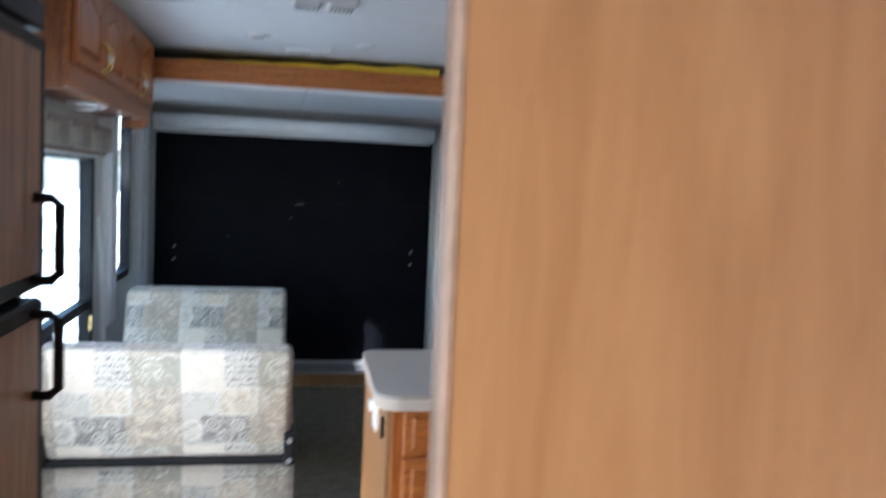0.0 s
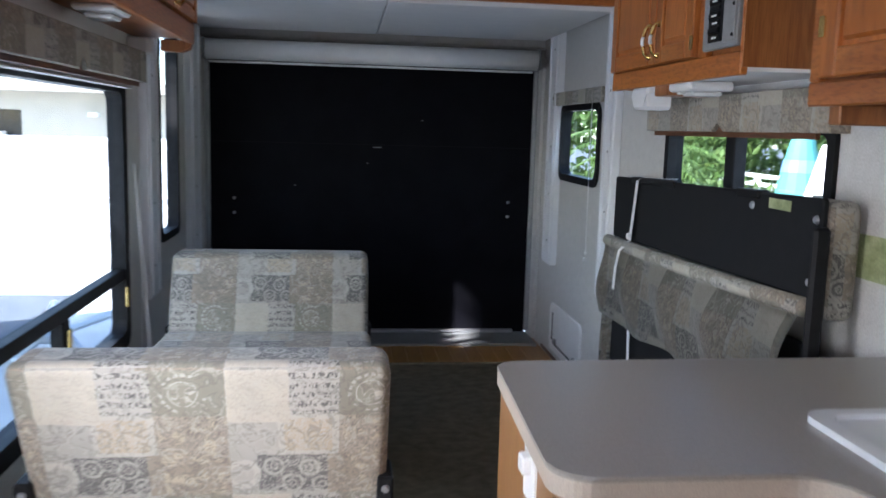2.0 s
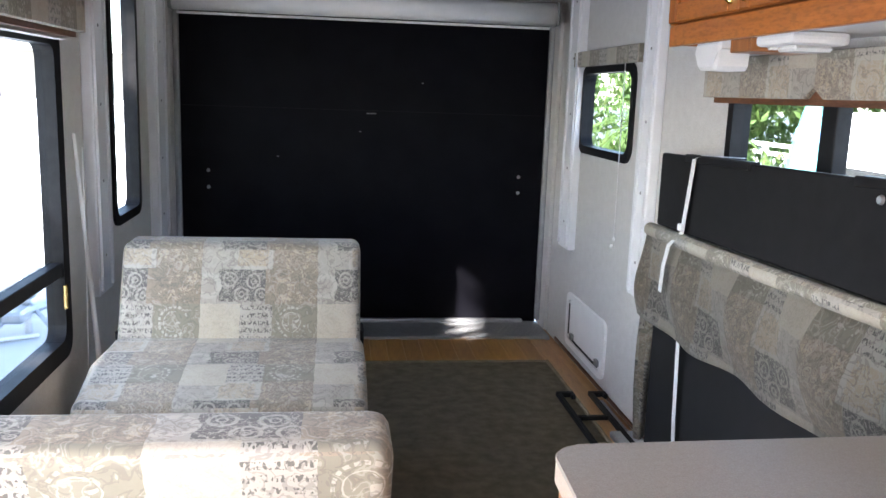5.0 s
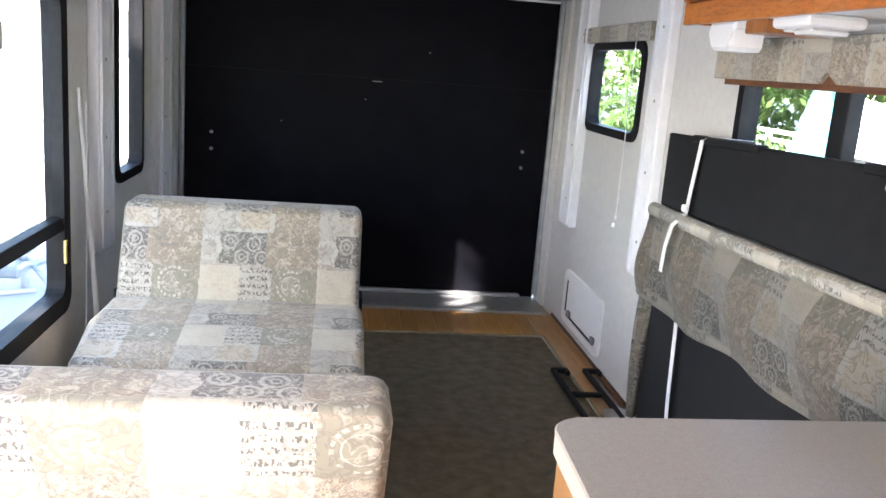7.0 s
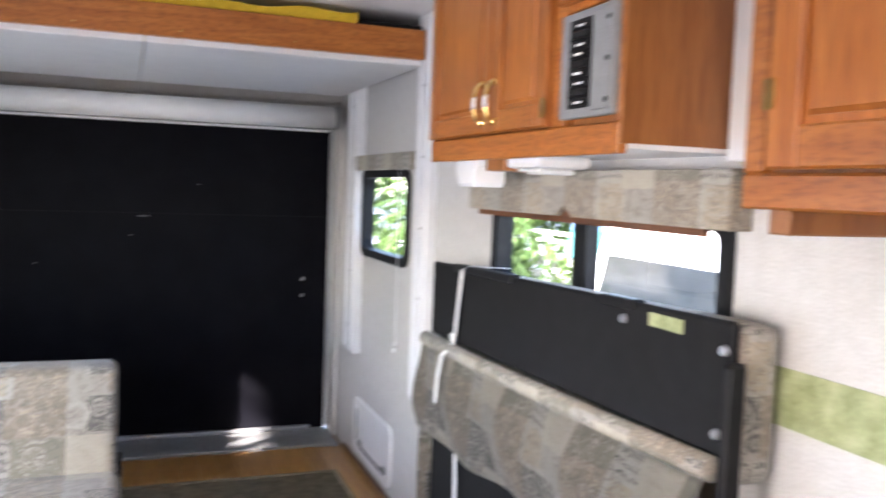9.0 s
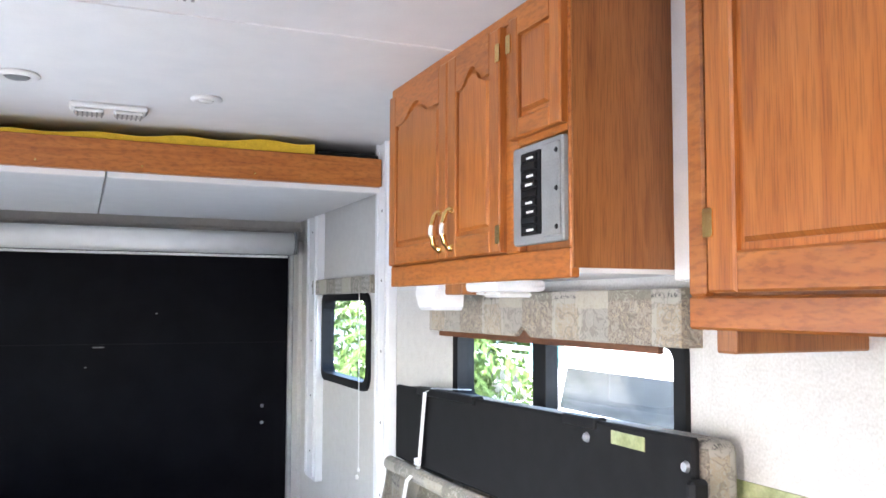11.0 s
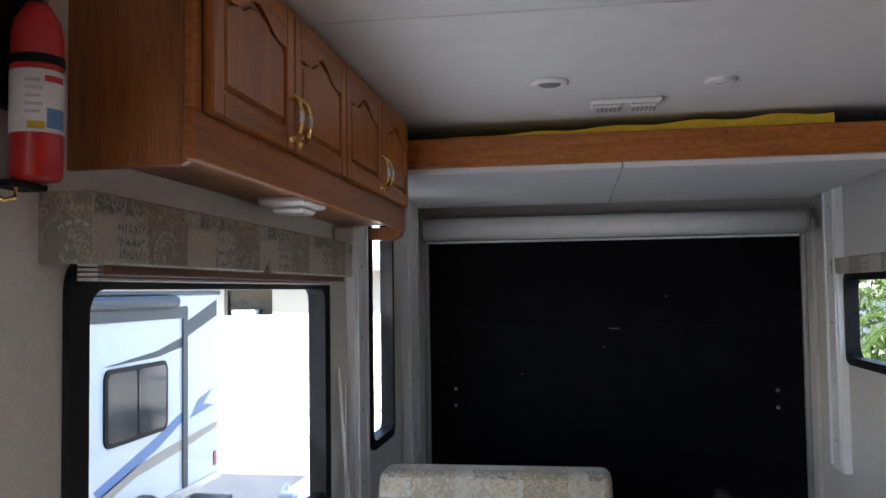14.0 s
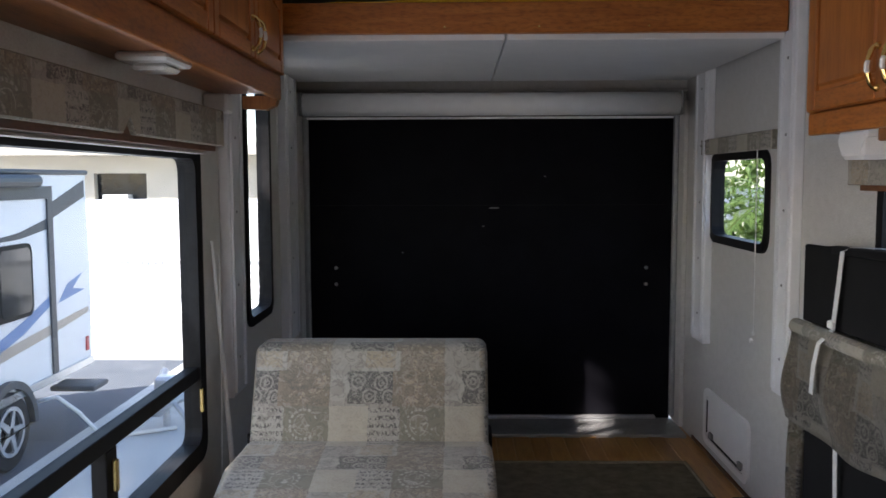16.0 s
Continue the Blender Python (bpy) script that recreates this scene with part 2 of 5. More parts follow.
M_RED = mottled("red_paint", (0.42, 0.012, 0.014), (0.50, 0.016, 0.018), 0.3, 20, 300, 0, 0.03)
M_LABELW = mottled("paper_label", (0.72, 0.71, 0.69), (0.78, 0.77, 0.75), 0.5, 30, 300)
M_YELLOW = mottled("yellow_foam", (0.55, 0.36, 0.015), (0.68, 0.46, 0.03), 0.85, 30, 150, 0, 0.6)
M_GREEN = mottled("green_border_paper", (0.20, 0.24, 0.10), (0.40, 0.42, 0.23), 0.6, 22, 120)
M_STRAP = mottled("white_webbing", (0.66, 0.66, 0.65), (0.74, 0.74, 0.73), 0.8, 40, 600, 0, 0.5)
M_SHADE = mottled("pleated_grey_shade", (0.48, 0.47, 0.45), (0.56, 0.55, 0.53), 0.8, 30, 300)
M_DARKW = wood("brown_valance_wood", (0.08, 0.03, 0.012), (0.13, 0.05, 0.02), (0.17, 0.07, 0.03), 0.5, "U")
M_LENS = mottled("clear_lamp_lens", (0.70, 0.70, 0.68), (0.78, 0.78, 0.76), 0.2, 40, 250, 0, 0.4)
M_BREAK = mottled("breaker_grey", (0.20, 0.205, 0.205), (0.26, 0.265, 0.265), 0.5, 20, 250)

M_GLASS, gnt, gb = mat("window_glass", (0.9, 0.95, 0.97), 0.02)
gnt.nodes.remove(gb)
gt = gnt.nodes.new("ShaderNodeBsdfTransparent")
gt.inputs[0].default_value = (0.88, 0.92, 0.93, 1)
gg = gnt.nodes.new("ShaderNodeBsdfGlossy")
gg.inputs["Roughness"].default_value = 0.02
gm = gnt.nodes.new("ShaderNodeMixShader")
gm.inputs[0].default_value = 0.06
gnt.links.new(gt.outputs[0], gm.inputs[1])
gnt.links.new(gg.outputs[0], gm.inputs[2])
gnt.links.new(gm.outputs[0], gnt.nodes["Material Output"].inputs[0])

M_ASPH = mottled("asphalt", (0.075, 0.085, 0.10), (0.11, 0.12, 0.14), 0.9, 2, 60, 0, 0.6)
M_CONC = mottled("concrete", (0.50, 0.49, 0.46), (0.60, 0.585, 0.55), 0.85, 1.5, 60, 0, 0.4)
M_STUCCO = mottled("cream_stucco", (0.36, 0.335, 0.29), (0.42, 0.39, 0.34), 0.9, 2, 60, 0, 0.4)
M_GEL = mottled("white_gelcoat", (0.79, 0.79, 0.79), (0.83, 0.83, 0.83), 0.3, 1.5, 60, 0, 0.03)
M_TRIMG = mottled("dark_grey_trim", (0.05, 0.055, 0.06), (0.08, 0.085, 0.09), 0.5, 8, 80)
M_BLUE = mottled("blue_graphic", (0.10, 0.20, 0.42), (0.14, 0.26, 0.5), 0.35, 8, 80)
M_TAN = mottled("tan_graphic", (0.40, 0.33, 0.26), (0.46, 0.39, 0.32), 0.35, 8, 80)
M_TEAL = mottled("teal_fabric", (0.05, 0.20, 0.20), (0.08, 0.28, 0.27), 0.7, 5, 90)
M_RUBBER = mottled("tyre_rubber", (0.015, 0.015, 0.016), (0.025, 0.025, 0.026), 0.8, 15, 120)
M_BARK = mottled("bark", (0.10, 0.075, 0.055), (0.17, 0.13, 0.10), 0.9, 8, 60, 0, 0.9)
M_TINT = mottled("tinted_glass", (0.01, 0.012, 0.014), (0.016, 0.018, 0.02), 0.06, 3, 30, 0, 0.0)

M_LEAF, lnt, lb = mat("foliage", (0.06, 0.11, 0.03), 0.6)
lg = lnt.nodes.new("ShaderNodeNewGeometry")
lnt.links.new(ramp(lnt, [(0.0, (0.035, 0.075, 0.018)), (0.5, (0.07, 0.13, 0.03)), (1.0, (0.12, 0.18, 0.05))], lg.outputs["Random Per Island"]), lb.inputs["Base Color"])

ltr = lnt.nodes.new("ShaderNodeBsdfTranslucent")
ltr.inputs[0].default_value = (0.16, 0.22, 0.05, 1)
lmx = lnt.nodes.new("ShaderNodeMixShader")
lmx.inputs[0].default_value = 0.4
lnt.links.new(lb.outputs[0], lmx.inputs[1])
lnt.links.new(ltr.outputs[0], lmx.inputs[2])
lnt.links.new(lmx.outputs[0], lnt.nodes["Material Output"].inputs[0])

# ---- mesh helpers ----
def box(bm, x0, x1, y0, y1, z0, z1, bev=0.0, seg=1):
    r = bmesh.ops.create_cube(bm, size=1.0, matrix=Matrix.Translation(((x0 + x1) / 2, (y0 + y1) / 2, (z0 + z1) / 2)) @ Matrix.Diagonal((abs(x1 - x0), abs(y1 - y0), abs(z1 - z0), 1)))
    if bev:
        edges = list({e for v in r["verts"] for e in v.link_edges})
        bmesh.ops.bevel(bm, geom=edges, offset=bev, segments=seg, affect="EDGES", profile=0.5)
    return bm


def boxes(*specs, bev=0.0, seg=1):
    bm = bmesh.new()
    for sp in specs:
        box(bm, *sp, bev=bev, seg=seg)
    return bm


def prism(bm, pts, w0, w1, m=Matrix.Identity(4), bev=0.0):
    """A polygon (u, v) raised from w0 to w1, placed by m."""
    a = [bm.verts.new(m @ Vector((u, v, w0))) for u, v in pts]
    b = [bm.verts.new(m @ Vector((u, v, w1))) for u, v in pts]
    n = len(pts)
    top = bm.faces.new(b)
    bm.faces.new(a[::-1])
    for i in range(n):
        bm.faces.new((a[i], a[(i + 1) % n], b[(i + 1) % n], b[i]))
    if bev:
        bmesh.ops.bevel(bm, geom=list(top.edges), offset=bev, segments=1, affect="EDGES")
    return bm


def tube(bm, path, r, n=8, closed=False):
    """A round bar along a path of points; r may be a list."""
    P = [Vector(p) for p in path]
    k = len(P)
    R = r if isinstance(r, (list, tuple)) else [r] * k
    rings = []
    up = Vector((0.13, 0.21, 0.97))
    for i, p in enumerate(P):
        if closed:
            d = P[(i + 1) % k] - P[i - 1]
        else:
            d = P[min(i + 1, k - 1)] - P[max(i - 1, 0)]
        d.normalize()
        s = d.cross(up)
        if s.length < 0.05:
            s = d.cross(Vector((1, 0, 0)))
        s.normalize()
        t = s.cross(d)
        rings.append([bm.verts.new(p + R[i] * (math.cos(a) * s + math.sin(a) * t)) for a in (2 * math.pi * j / n for j in range(n))])
    for i in range(k if closed else k - 1):
        A, B = rings[i], rings[(i + 1) % k]
        for j in range(n):
            bm.faces.new((A[j], A[(j + 1) % n], B[(j + 1) % n], B[j]))
    if not closed:
        bm.faces.new(rings[0])
        bm.faces.new(rings[-1][::-1])
    return bm


def cyl(bm, p0, p1, r, n=20):
    return tube(bm, [p0, p1], r, n)


def lathe(bm, prof, m=Matrix.Identity(4), n=24):
    """Profile (r, h) turned round the z axis of m."""
    rings = [[bm.verts.new(m @ Vector((r * math.cos(2 * math.pi * j / n), r * math.sin(2 * math.pi * j / n), h))) for j in range(n)] for r, h in prof]
    for A, B in zip(rings, rings[1:]):
        for j in range(n):
            bm.faces.new((A[j], A[(j + 1) % n], B[(j + 1) % n], B[j]))
    bm.faces.new(rings[0])
    bm.faces.new(rings[-1][::-1])
    return bm


def rrect(u0, u1, v0, v1, r, k=5):
    pts = []
    for cu, cv, a0 in ((u1 - r, v1 - r, 0), (u0 + r, v1 - r, 90), (u0 + r, v0 + r, 180), (u1 - r, v0 + r, 270)):
        for i in range(k + 1):
            a = radians(a0 + 90 * i / k)
            pts.append((cu + r * math.cos(a), cv + r * math.sin(a)))
    return pts


def ring(bm, outer, inner, w0, w1, m):
    """A frame between two outlines with the same number of points."""
    n = len(outer)
    L = [[bm.verts.new(m @ Vector((u, v, w))) for u, v in pts] for pts, w in ((outer, w0), (outer, w1), (inner, w1), (inner, w0))]
    for i in range(n):
        j = (i + 1) % n
        for A, B in ((L[0], L[1]), (L[1], L[2]), (L[2], L[3]), (L[3], L[0])):
            bm.faces.new((A[i], A[j], B[j], B[i]))
    return bm


def grid_sheet(bm, f, nu, nv):
    vs = [[bm.verts.new(f(i / nu, j / nv)) for j in range(nv + 1)] for i in range(nu + 1)]
    for i in range(nu):
        for j in range(nv):
            bm.faces.new((vs[i][j], vs[i + 1][j], vs[i + 1][j + 1], vs[i][j + 1]))
    return bm


def world_of(o):
    return world_of(o.parent) @ o.matrix_parent_inverse @ o.matrix_basis if o.parent else o.matrix_basis.copy()


def part(name, bm, material, parent=None, label="", smooth=False, uv=None):
    """One mesh object from a bmesh in world coordinates, with a box-projected UV map in metres."""
    bmesh.ops.recalc_face_normals(bm, faces=bm.faces)
    lay = bm.loops.layers.uv.new("UVMap")
    for f in bm.faces:
        n = f.normal
        ax = max(range(3), key=lambda i: abs(n[i]))
        f.smooth = smooth
        for l in f.loops:
            c = l.vert.co
            l[lay].uv = uv(c) if uv else ((c.y, c.z) if ax == 0 else (c.x, c.z) if ax == 1 else (c.x, c.y))
    me = bpy.data.meshes.new(name)
    bm.to_mesh(me)
    bm.free()
    me.materials.append(material)
    o = new(name, me)
    if parent:
        o.parent = parent
        o.matrix_parent_inverse = world_of(parent).inverted()
    if label:
        tagged(o, label)
    return o


def thing(name, at, label, category, group="", kind=""):
    e = new(name)
    e.empty_display_size = 0.05
    e.matrix_basis = Matrix.Translation(at)
    return tagged(e, label, category, group, kind)


def struct(o, label, category):
    return tagged(o, label, category, "", "structure")


def frame_x(x, sign):
    """Local axes on a wall: u along y, v up, w into the room from x."""
    return Matrix(((0, 0, sign, x), (1, 0, 0, 0), (0, 1, 0, 0), (0, 0, 0, 1)))


def frame_y(y, sign):
    return Matrix(((1, 0, 0, 0), (0, 0, sign, y), (0, 1, 0, 0), (0, 0, 0, 1)))


def holed(axis, a0, a1, u0, u1, v0, v1, holes):
    """A wall slab with rectangular openings."""
    us = sorted({u0, u1, *[h[0] for h in holes], *[h[1] for h in holes]})
    vs = sorted({v0, v1, *[h[2] for h in holes], *[h[3] for h in holes]})
    bm = bmesh.new()
    for ua, ub in zip(us, us[1:]):
        for va, vb in zip(vs, vs[1:]):
            cu, cv = (ua + ub) / 2, (va + vb) / 2
            if any(h[0] < cu < h[1] and h[2] < cv < h[3] for h in holes):
                continue
            if axis == "x":
                box(bm, a0, a1, ua, ub, va, vb)
            elif axis == "y":
                box(bm, ua, ub, a0, a1, va, vb)
            else:
                box(bm, ua, ub, va, vb, a0, a1)
    return bm


# ---- shell ----
BIG = (2.52, 4.16, 0.485, 1.60)
NAR = (4.86, 5.325, 0.835, 1.93)
RWIN = (4.79, 5.575, 1.17, 1.585)
LWIN = (2.60, 3.80, 1.22, 1.47)
# unseen doorway added for the lamp that lights the near bench's back
ADDED_ENTRY = (1.04, 1.62, 0.05, 1.90)
# unseen window opening added for the front lamp
ADDED_BEDWIN = (-1.45, -0.75, 0.9, 1.7)
struct(part("wall_west", holed("x", XL - 0.05, XL, YF, YB + 0.05, -0.05, CEIL, [BIG, NAR, ADDED_ENTRY, ADDED_BEDWIN]), M_WALL), "off-white vinyl-papered side wall with window openings", "wall")
struct(part("wall_east", holed("x", XR, XR + 0.05, YF, YB + 0.05, -0.05, CEIL, [RWIN, LWIN]), M_WALL2), "pale grey vinyl-papered side wall with window openings", "wall")
struct(part("wall_south", holed("y", YF - 0.05, YF, XL - 0.05, XR + 0.05, -0.05, CEIL, []), M_MAPLE), "light wood-panelled front bulkhead", "wall")
ADDED_VENT = (1.08, 1.42, 1.03, 1.37)
ceiling = struct(part("ceiling", holed("z", CEIL, CEIL + 0.06, XL - 0.05, XR + 0.05, YF - 0.05, YB + 0.05, [ADDED_VENT]), M_CEIL), "white panelled ceiling with faint seams", "ceiling")
for ys in (0.4, 1.65, 3.18):
    struct(part("ceiling_trim", boxes((XL, XR, ys - 0.012, ys + 0.012, CEIL - 0.004, CEIL + 0.001)), M_CEIL), "narrow white ceiling seam strip", "trim")
floor = struct(part("floor", boxes((XL - 0.05, XR + 0.05, YF - 0.05, YB + 0.05, -0.06, -0.012)), M_FLOOR), "wood-look vinyl plank floor", "floor")
struct(part("wall_cove", boxes((XL, XL + 0.018, 0.99, YB, 0.0, 0.05), (XR - 0.012, XR, 2.3, 5.86, 0.0, 0.022), bev=0.004), M_DARKW), "brown baseboard along the side walls", "baseboard")

# partition of wood panel with its white edge strip
part_w = struct(part("wall_partition", boxes((1.215, XR, 0.15, 0.19, 0.0, CEIL)), M_MAPLE), "light wood-grain partition panel beside the aisle", "wall")
struct(part("partition_trim", boxes((1.203, 1.2148, 0.146, 0.194, 0.0, CEIL), bev=0.003), M_EDGE), "pale pinkish edge strip of the partition", "trim")

# rear opening: header, jambs and black ramp door
header = struct(part("wall_north", boxes((XL, XR, YB - 0.10, YB - 0.002, 1.93, CEIL)), M_WALL2), "pale grey header panel over the ramp door", "wall")
struct(part("header_trim", boxes((XL, XR, YB - 0.13, YB - 0.101, 1.985, 2.0), bev=0.003), M_SHADE), "grey strip over the roller shade", "trim")
ramp_door = struct(part("door_1", boxes((0.10, 2.295, YB, YB + 0.05, -0.0118, 1.94)), M_RAMP), "large closed black ramp door with bolt heads", "door")
for bx in (0.258, 2.143):
    for bz in (0.84, 0.94):
        part("bolt", lathe(bmesh.new(), [(0.011, 0), (0.011, 0.003), (0.006, 0.007)], frame_y(YB, -1) @ Matrix.Translation((bx, bz, 0)), 12), M_BREAK, ramp_door, "grey bolt head")
part("panel_seam", boxes((0.11, 2.285, YB - 0.0015, YB - 0.0002, 1.318, 1.322)), M_BLACK, ramp_door, "faint horizontal seam")
for sx, sz, sl in ((1.19, 1.30, 0.06), (1.15, 1.19, 0.012), (0.66, 1.03, 0.01), (1.52, 1.49, 0.012)):
    part("scuff", boxes((sx, sx + sl, YB - 0.002, YB - 0.0004, sz, sz + 0.006)), M_BREAK, ramp_door, "small pale scuff mark")
for x0, x1, nm in ((XL, 0.075, "jamb_trim"), (2.315, XR, "jamb_trim")):
    struct(part(nm, boxes((x0, x1, YB - 0.16, YB + 0.04, 0.0, 1.93), bev=0.004), M_WALL2), "grey jamb of the ramp door", "trim")
for x0, x1 in ((0.0752, 0.105), (2.288, 2.3148)):
    struct(part("jamb_seal", boxes((x0, x1, YB - 0.05, YB - 0.002, 0.03, 1.93), bev=0.006), M_STEEL), "bright metal jamb strip of the ramp door", "trim")
sill = thing("threshold_plate", (1.2, 6.06, 0), "grey diamond-plate metal threshold at the ramp door", "threshold")
part("plate", boxes((0.08, 2.31, 5.885, YB - 0.003, -0.011, 0.012), bev=0.004), M_STEEL, sill)
bm = bmesh.new()
for i in range(62):
    for j in range(8):
        m = Matrix.Translation((0.1 + i * 0.0355 + (j % 2) * 0.017, 5.905 + j * 0.04, 0.012)) @ Matrix.Rotation(radians(45 if (i + j) % 2 else -45), 4, "Z") @ Matrix.Diagonal((0.024, 0.006, 0.003, 1))
        bmesh.ops.create_cube(bm, size=1.0, matrix=m)
tagged(part("tread_pattern", bm, M_STEEL, sill), kind="stuff")
part("lip", boxes((0.08, 2.205, YB - 0.045, YB - 0.004, 0.0125, 0.035), bev=0.006), M_ALU, sill)

# roller shade above the ramp door
rs = thing("roller_shade", (1.18, 5.93, 1.86), "rolled-up off-white screen above the ramp door", "shade")
part("roll", cyl(bmesh.new(), (0.13, 5.93, 1.897), (2.24, 5.93, 1.897), 0.064, 32), M_WHITE, rs, smooth=True)
for x0, x1 in ((0.112, 0.129), (2.241, 2.257)):
    part("end_bracket", boxes((x0, x1, 5.87, 6.0, 1.833, 1.963), bev=0.006), M_BREAK, rs)
part("bottom_bar", boxes((0.14, 2.225, 5.965, 5.985, 1.818, 1.832), bev=0.004), M_WHITE, rs)

# lift-bed platform with oak face board
bed = thing("loft_bed", (1.2, 4.53, 2.06), "raised loft bed with white underside and oak face board", "bed")
part("platform", boxes((XL + 0.005, 1.19, 4.541, 5.97, 2.03, 2.075), (1.196, XR - 0.045, 4.541, 5.97, 2.03, 2.075), bev=0.003), M_CEIL, bed, "white panel underside with a centre seam")
part("face_board", boxes((0.30, 2.292, 4.50, 4.54, 2.052, 2.172), bev=0.004), M_OAKH, bed, "oak face board with screw heads")
for sx in (0.95, 1.32, 1.75):
    part("screw", lathe(bmesh.new(), [(0.006, 0), (0.004, 0.003)], frame_y(4.50, -1) @ Matrix.Translation((sx, 2.075, 0)), 10), M_BRASS, bed)
foam = thing("foam_mattress", (1.1, 5.2, 2.08), "thin yellow foam mattress with a wavy edge on the loft bed", "mattress")
bm = bmesh.new()
grid_sheet(bm, lambda u, v: Vector((0.45 + 1.55 * u, 4.515 + 1.5 * v, 2.174 + (0.046 * u + 0.006 * math.sin(u * 31) * (0.3 + u)) * (1 - 0.2 * v))), 60, 6)
r = bmesh.ops.extrude_face_region(bm, geom=bm.faces[:])
for v in r["geom"]:
    if isinstance(v, bmesh.types.BMVert):
        v.co.z = 2.1725 if v.co.y < 4.56 else 2.09
part("foam", bm, M_YELLOW, foam)
pad = thing("dark_pad", (2.12, 4.9, 2.17), "dark folded pad beside the foam on the loft bed", "pad")
part("pad", boxes((2.02, 2.29, 4.535, 5.1, 2.1725, 2.196), bev=0.008), M_VINYL, pad)

# white lift rails on both side walls
rail_specs = [(XL, 1, 4.455, 4.66), (XL, 1, 5.59, 5.86), (XR, -1, 4.43, 4.59), (XR, -1, 5.58, 5.79)]
for x, sg, y0, y1 in rail_specs:
    rail = thing("lift_rail", (x, (y0 + y1) / 2, 0.6), "white steel lift rail with screw holes on the side wall", "rail", "lift rails of the loft bed")
    top = 2.05 if y0 > 5 else CEIL - 0.002
    xa, xb = sorted((x, x + sg * 0.042))
    part("channel", boxes((xa, xb, y0, y1, 0.60, top), bev=0.004), M_RAIL, rail)
    xc, xd = sorted((x + sg * 0.0425, x + sg * 0.052))
    part("slide_strip", boxes((xc, xd, y0 + 0.018, y0 + 0.04, 0.62, top), (xc, xd, y1 - 0.04, y1 - 0.018, 0.62, top)), M_RAIL, rail)
    for k in range(5):
        zz = 0.75 + k * 0.3
        part("screw", lathe(bmesh.new(), [(0.007, 0), (0.005, 0.003)], frame_x(x + sg * 0.042, sg) @ Matrix.Translation(((y0 + y1) / 2, zz, 0)), 8), M_BREAK, rail)


# ---- windows ----
def window(name, x, sign, spec, r, bars, label, fw=0.035):
    """A black-framed window; sign points into the room."""
    y0, y1, z0, z1 = spec
    w = struct(new(name), label, "window")
    w.matrix_basis = Matrix.Translation((x, (y0 + y1) / 2, z0))
    m = frame_x(x, sign)
    k = 5
    fr = ring(bmesh.new(), rrect(y0 - 0.022, y1 + 0.022, z0 - 0.022, z1 + 0.022, r + 0.02, k), rrect(y0 + fw, y1 - fw, z0 + fw, z1 - fw, r, k), -0.05, 0.014, m)
    part("window_frame", fr, M_BLACK, w, "black aluminium frame with rounded corners", uv=None)
    for b in bars:
        bm = bmesh.new()
        u0, u1, v0, v1 = b
        prism(bm, [(u0, v0), (u1, v0), (u1, v1), (u0, v1)], -0.035, 0.008, m, 0.003)
        part("glazing_bar", bm, M_BLACK, w)
    g = prism(bmesh.new(), rrect(y0 + fw - 0.006, y1 - fw + 0.006, z0 + fw - 0.006, z1 - fw + 0.006, r, k), -0.026, -0.022, m)
    go = part("pane", g, M_GLASS, w)
    go.visible_shadow = False
    return w


wb = window("window_1", XL, 1, BIG, 0.05, [(2.555, 4.125, 0.758, 0.807), (3.30, 3.37, 0.525, 0.758)], "large black-framed dinette window with lower sliding panes", 0.045)
for yy in (3.325, 4.105):
    part("latch", boxes((XL + 0.009, XL + 0.024, yy, yy + 0.022, 0.64, 0.73), bev=0.004), M_BRASS, wb, "worn yellow latch")
window("window_2", XL, 1, NAR, 0.05, [], "tall narrow black-framed side window", 0.02)
window("window_3", XR, -1, RWIN, 0.06, [], "small black-framed window with rounded corners", 0.018)
window("window_4", XR, -1, LWIN, 0.03, [(3.19, 3.265, 1.235, 1.455)], "low wide black-framed window above the folded sofa", 0.018)


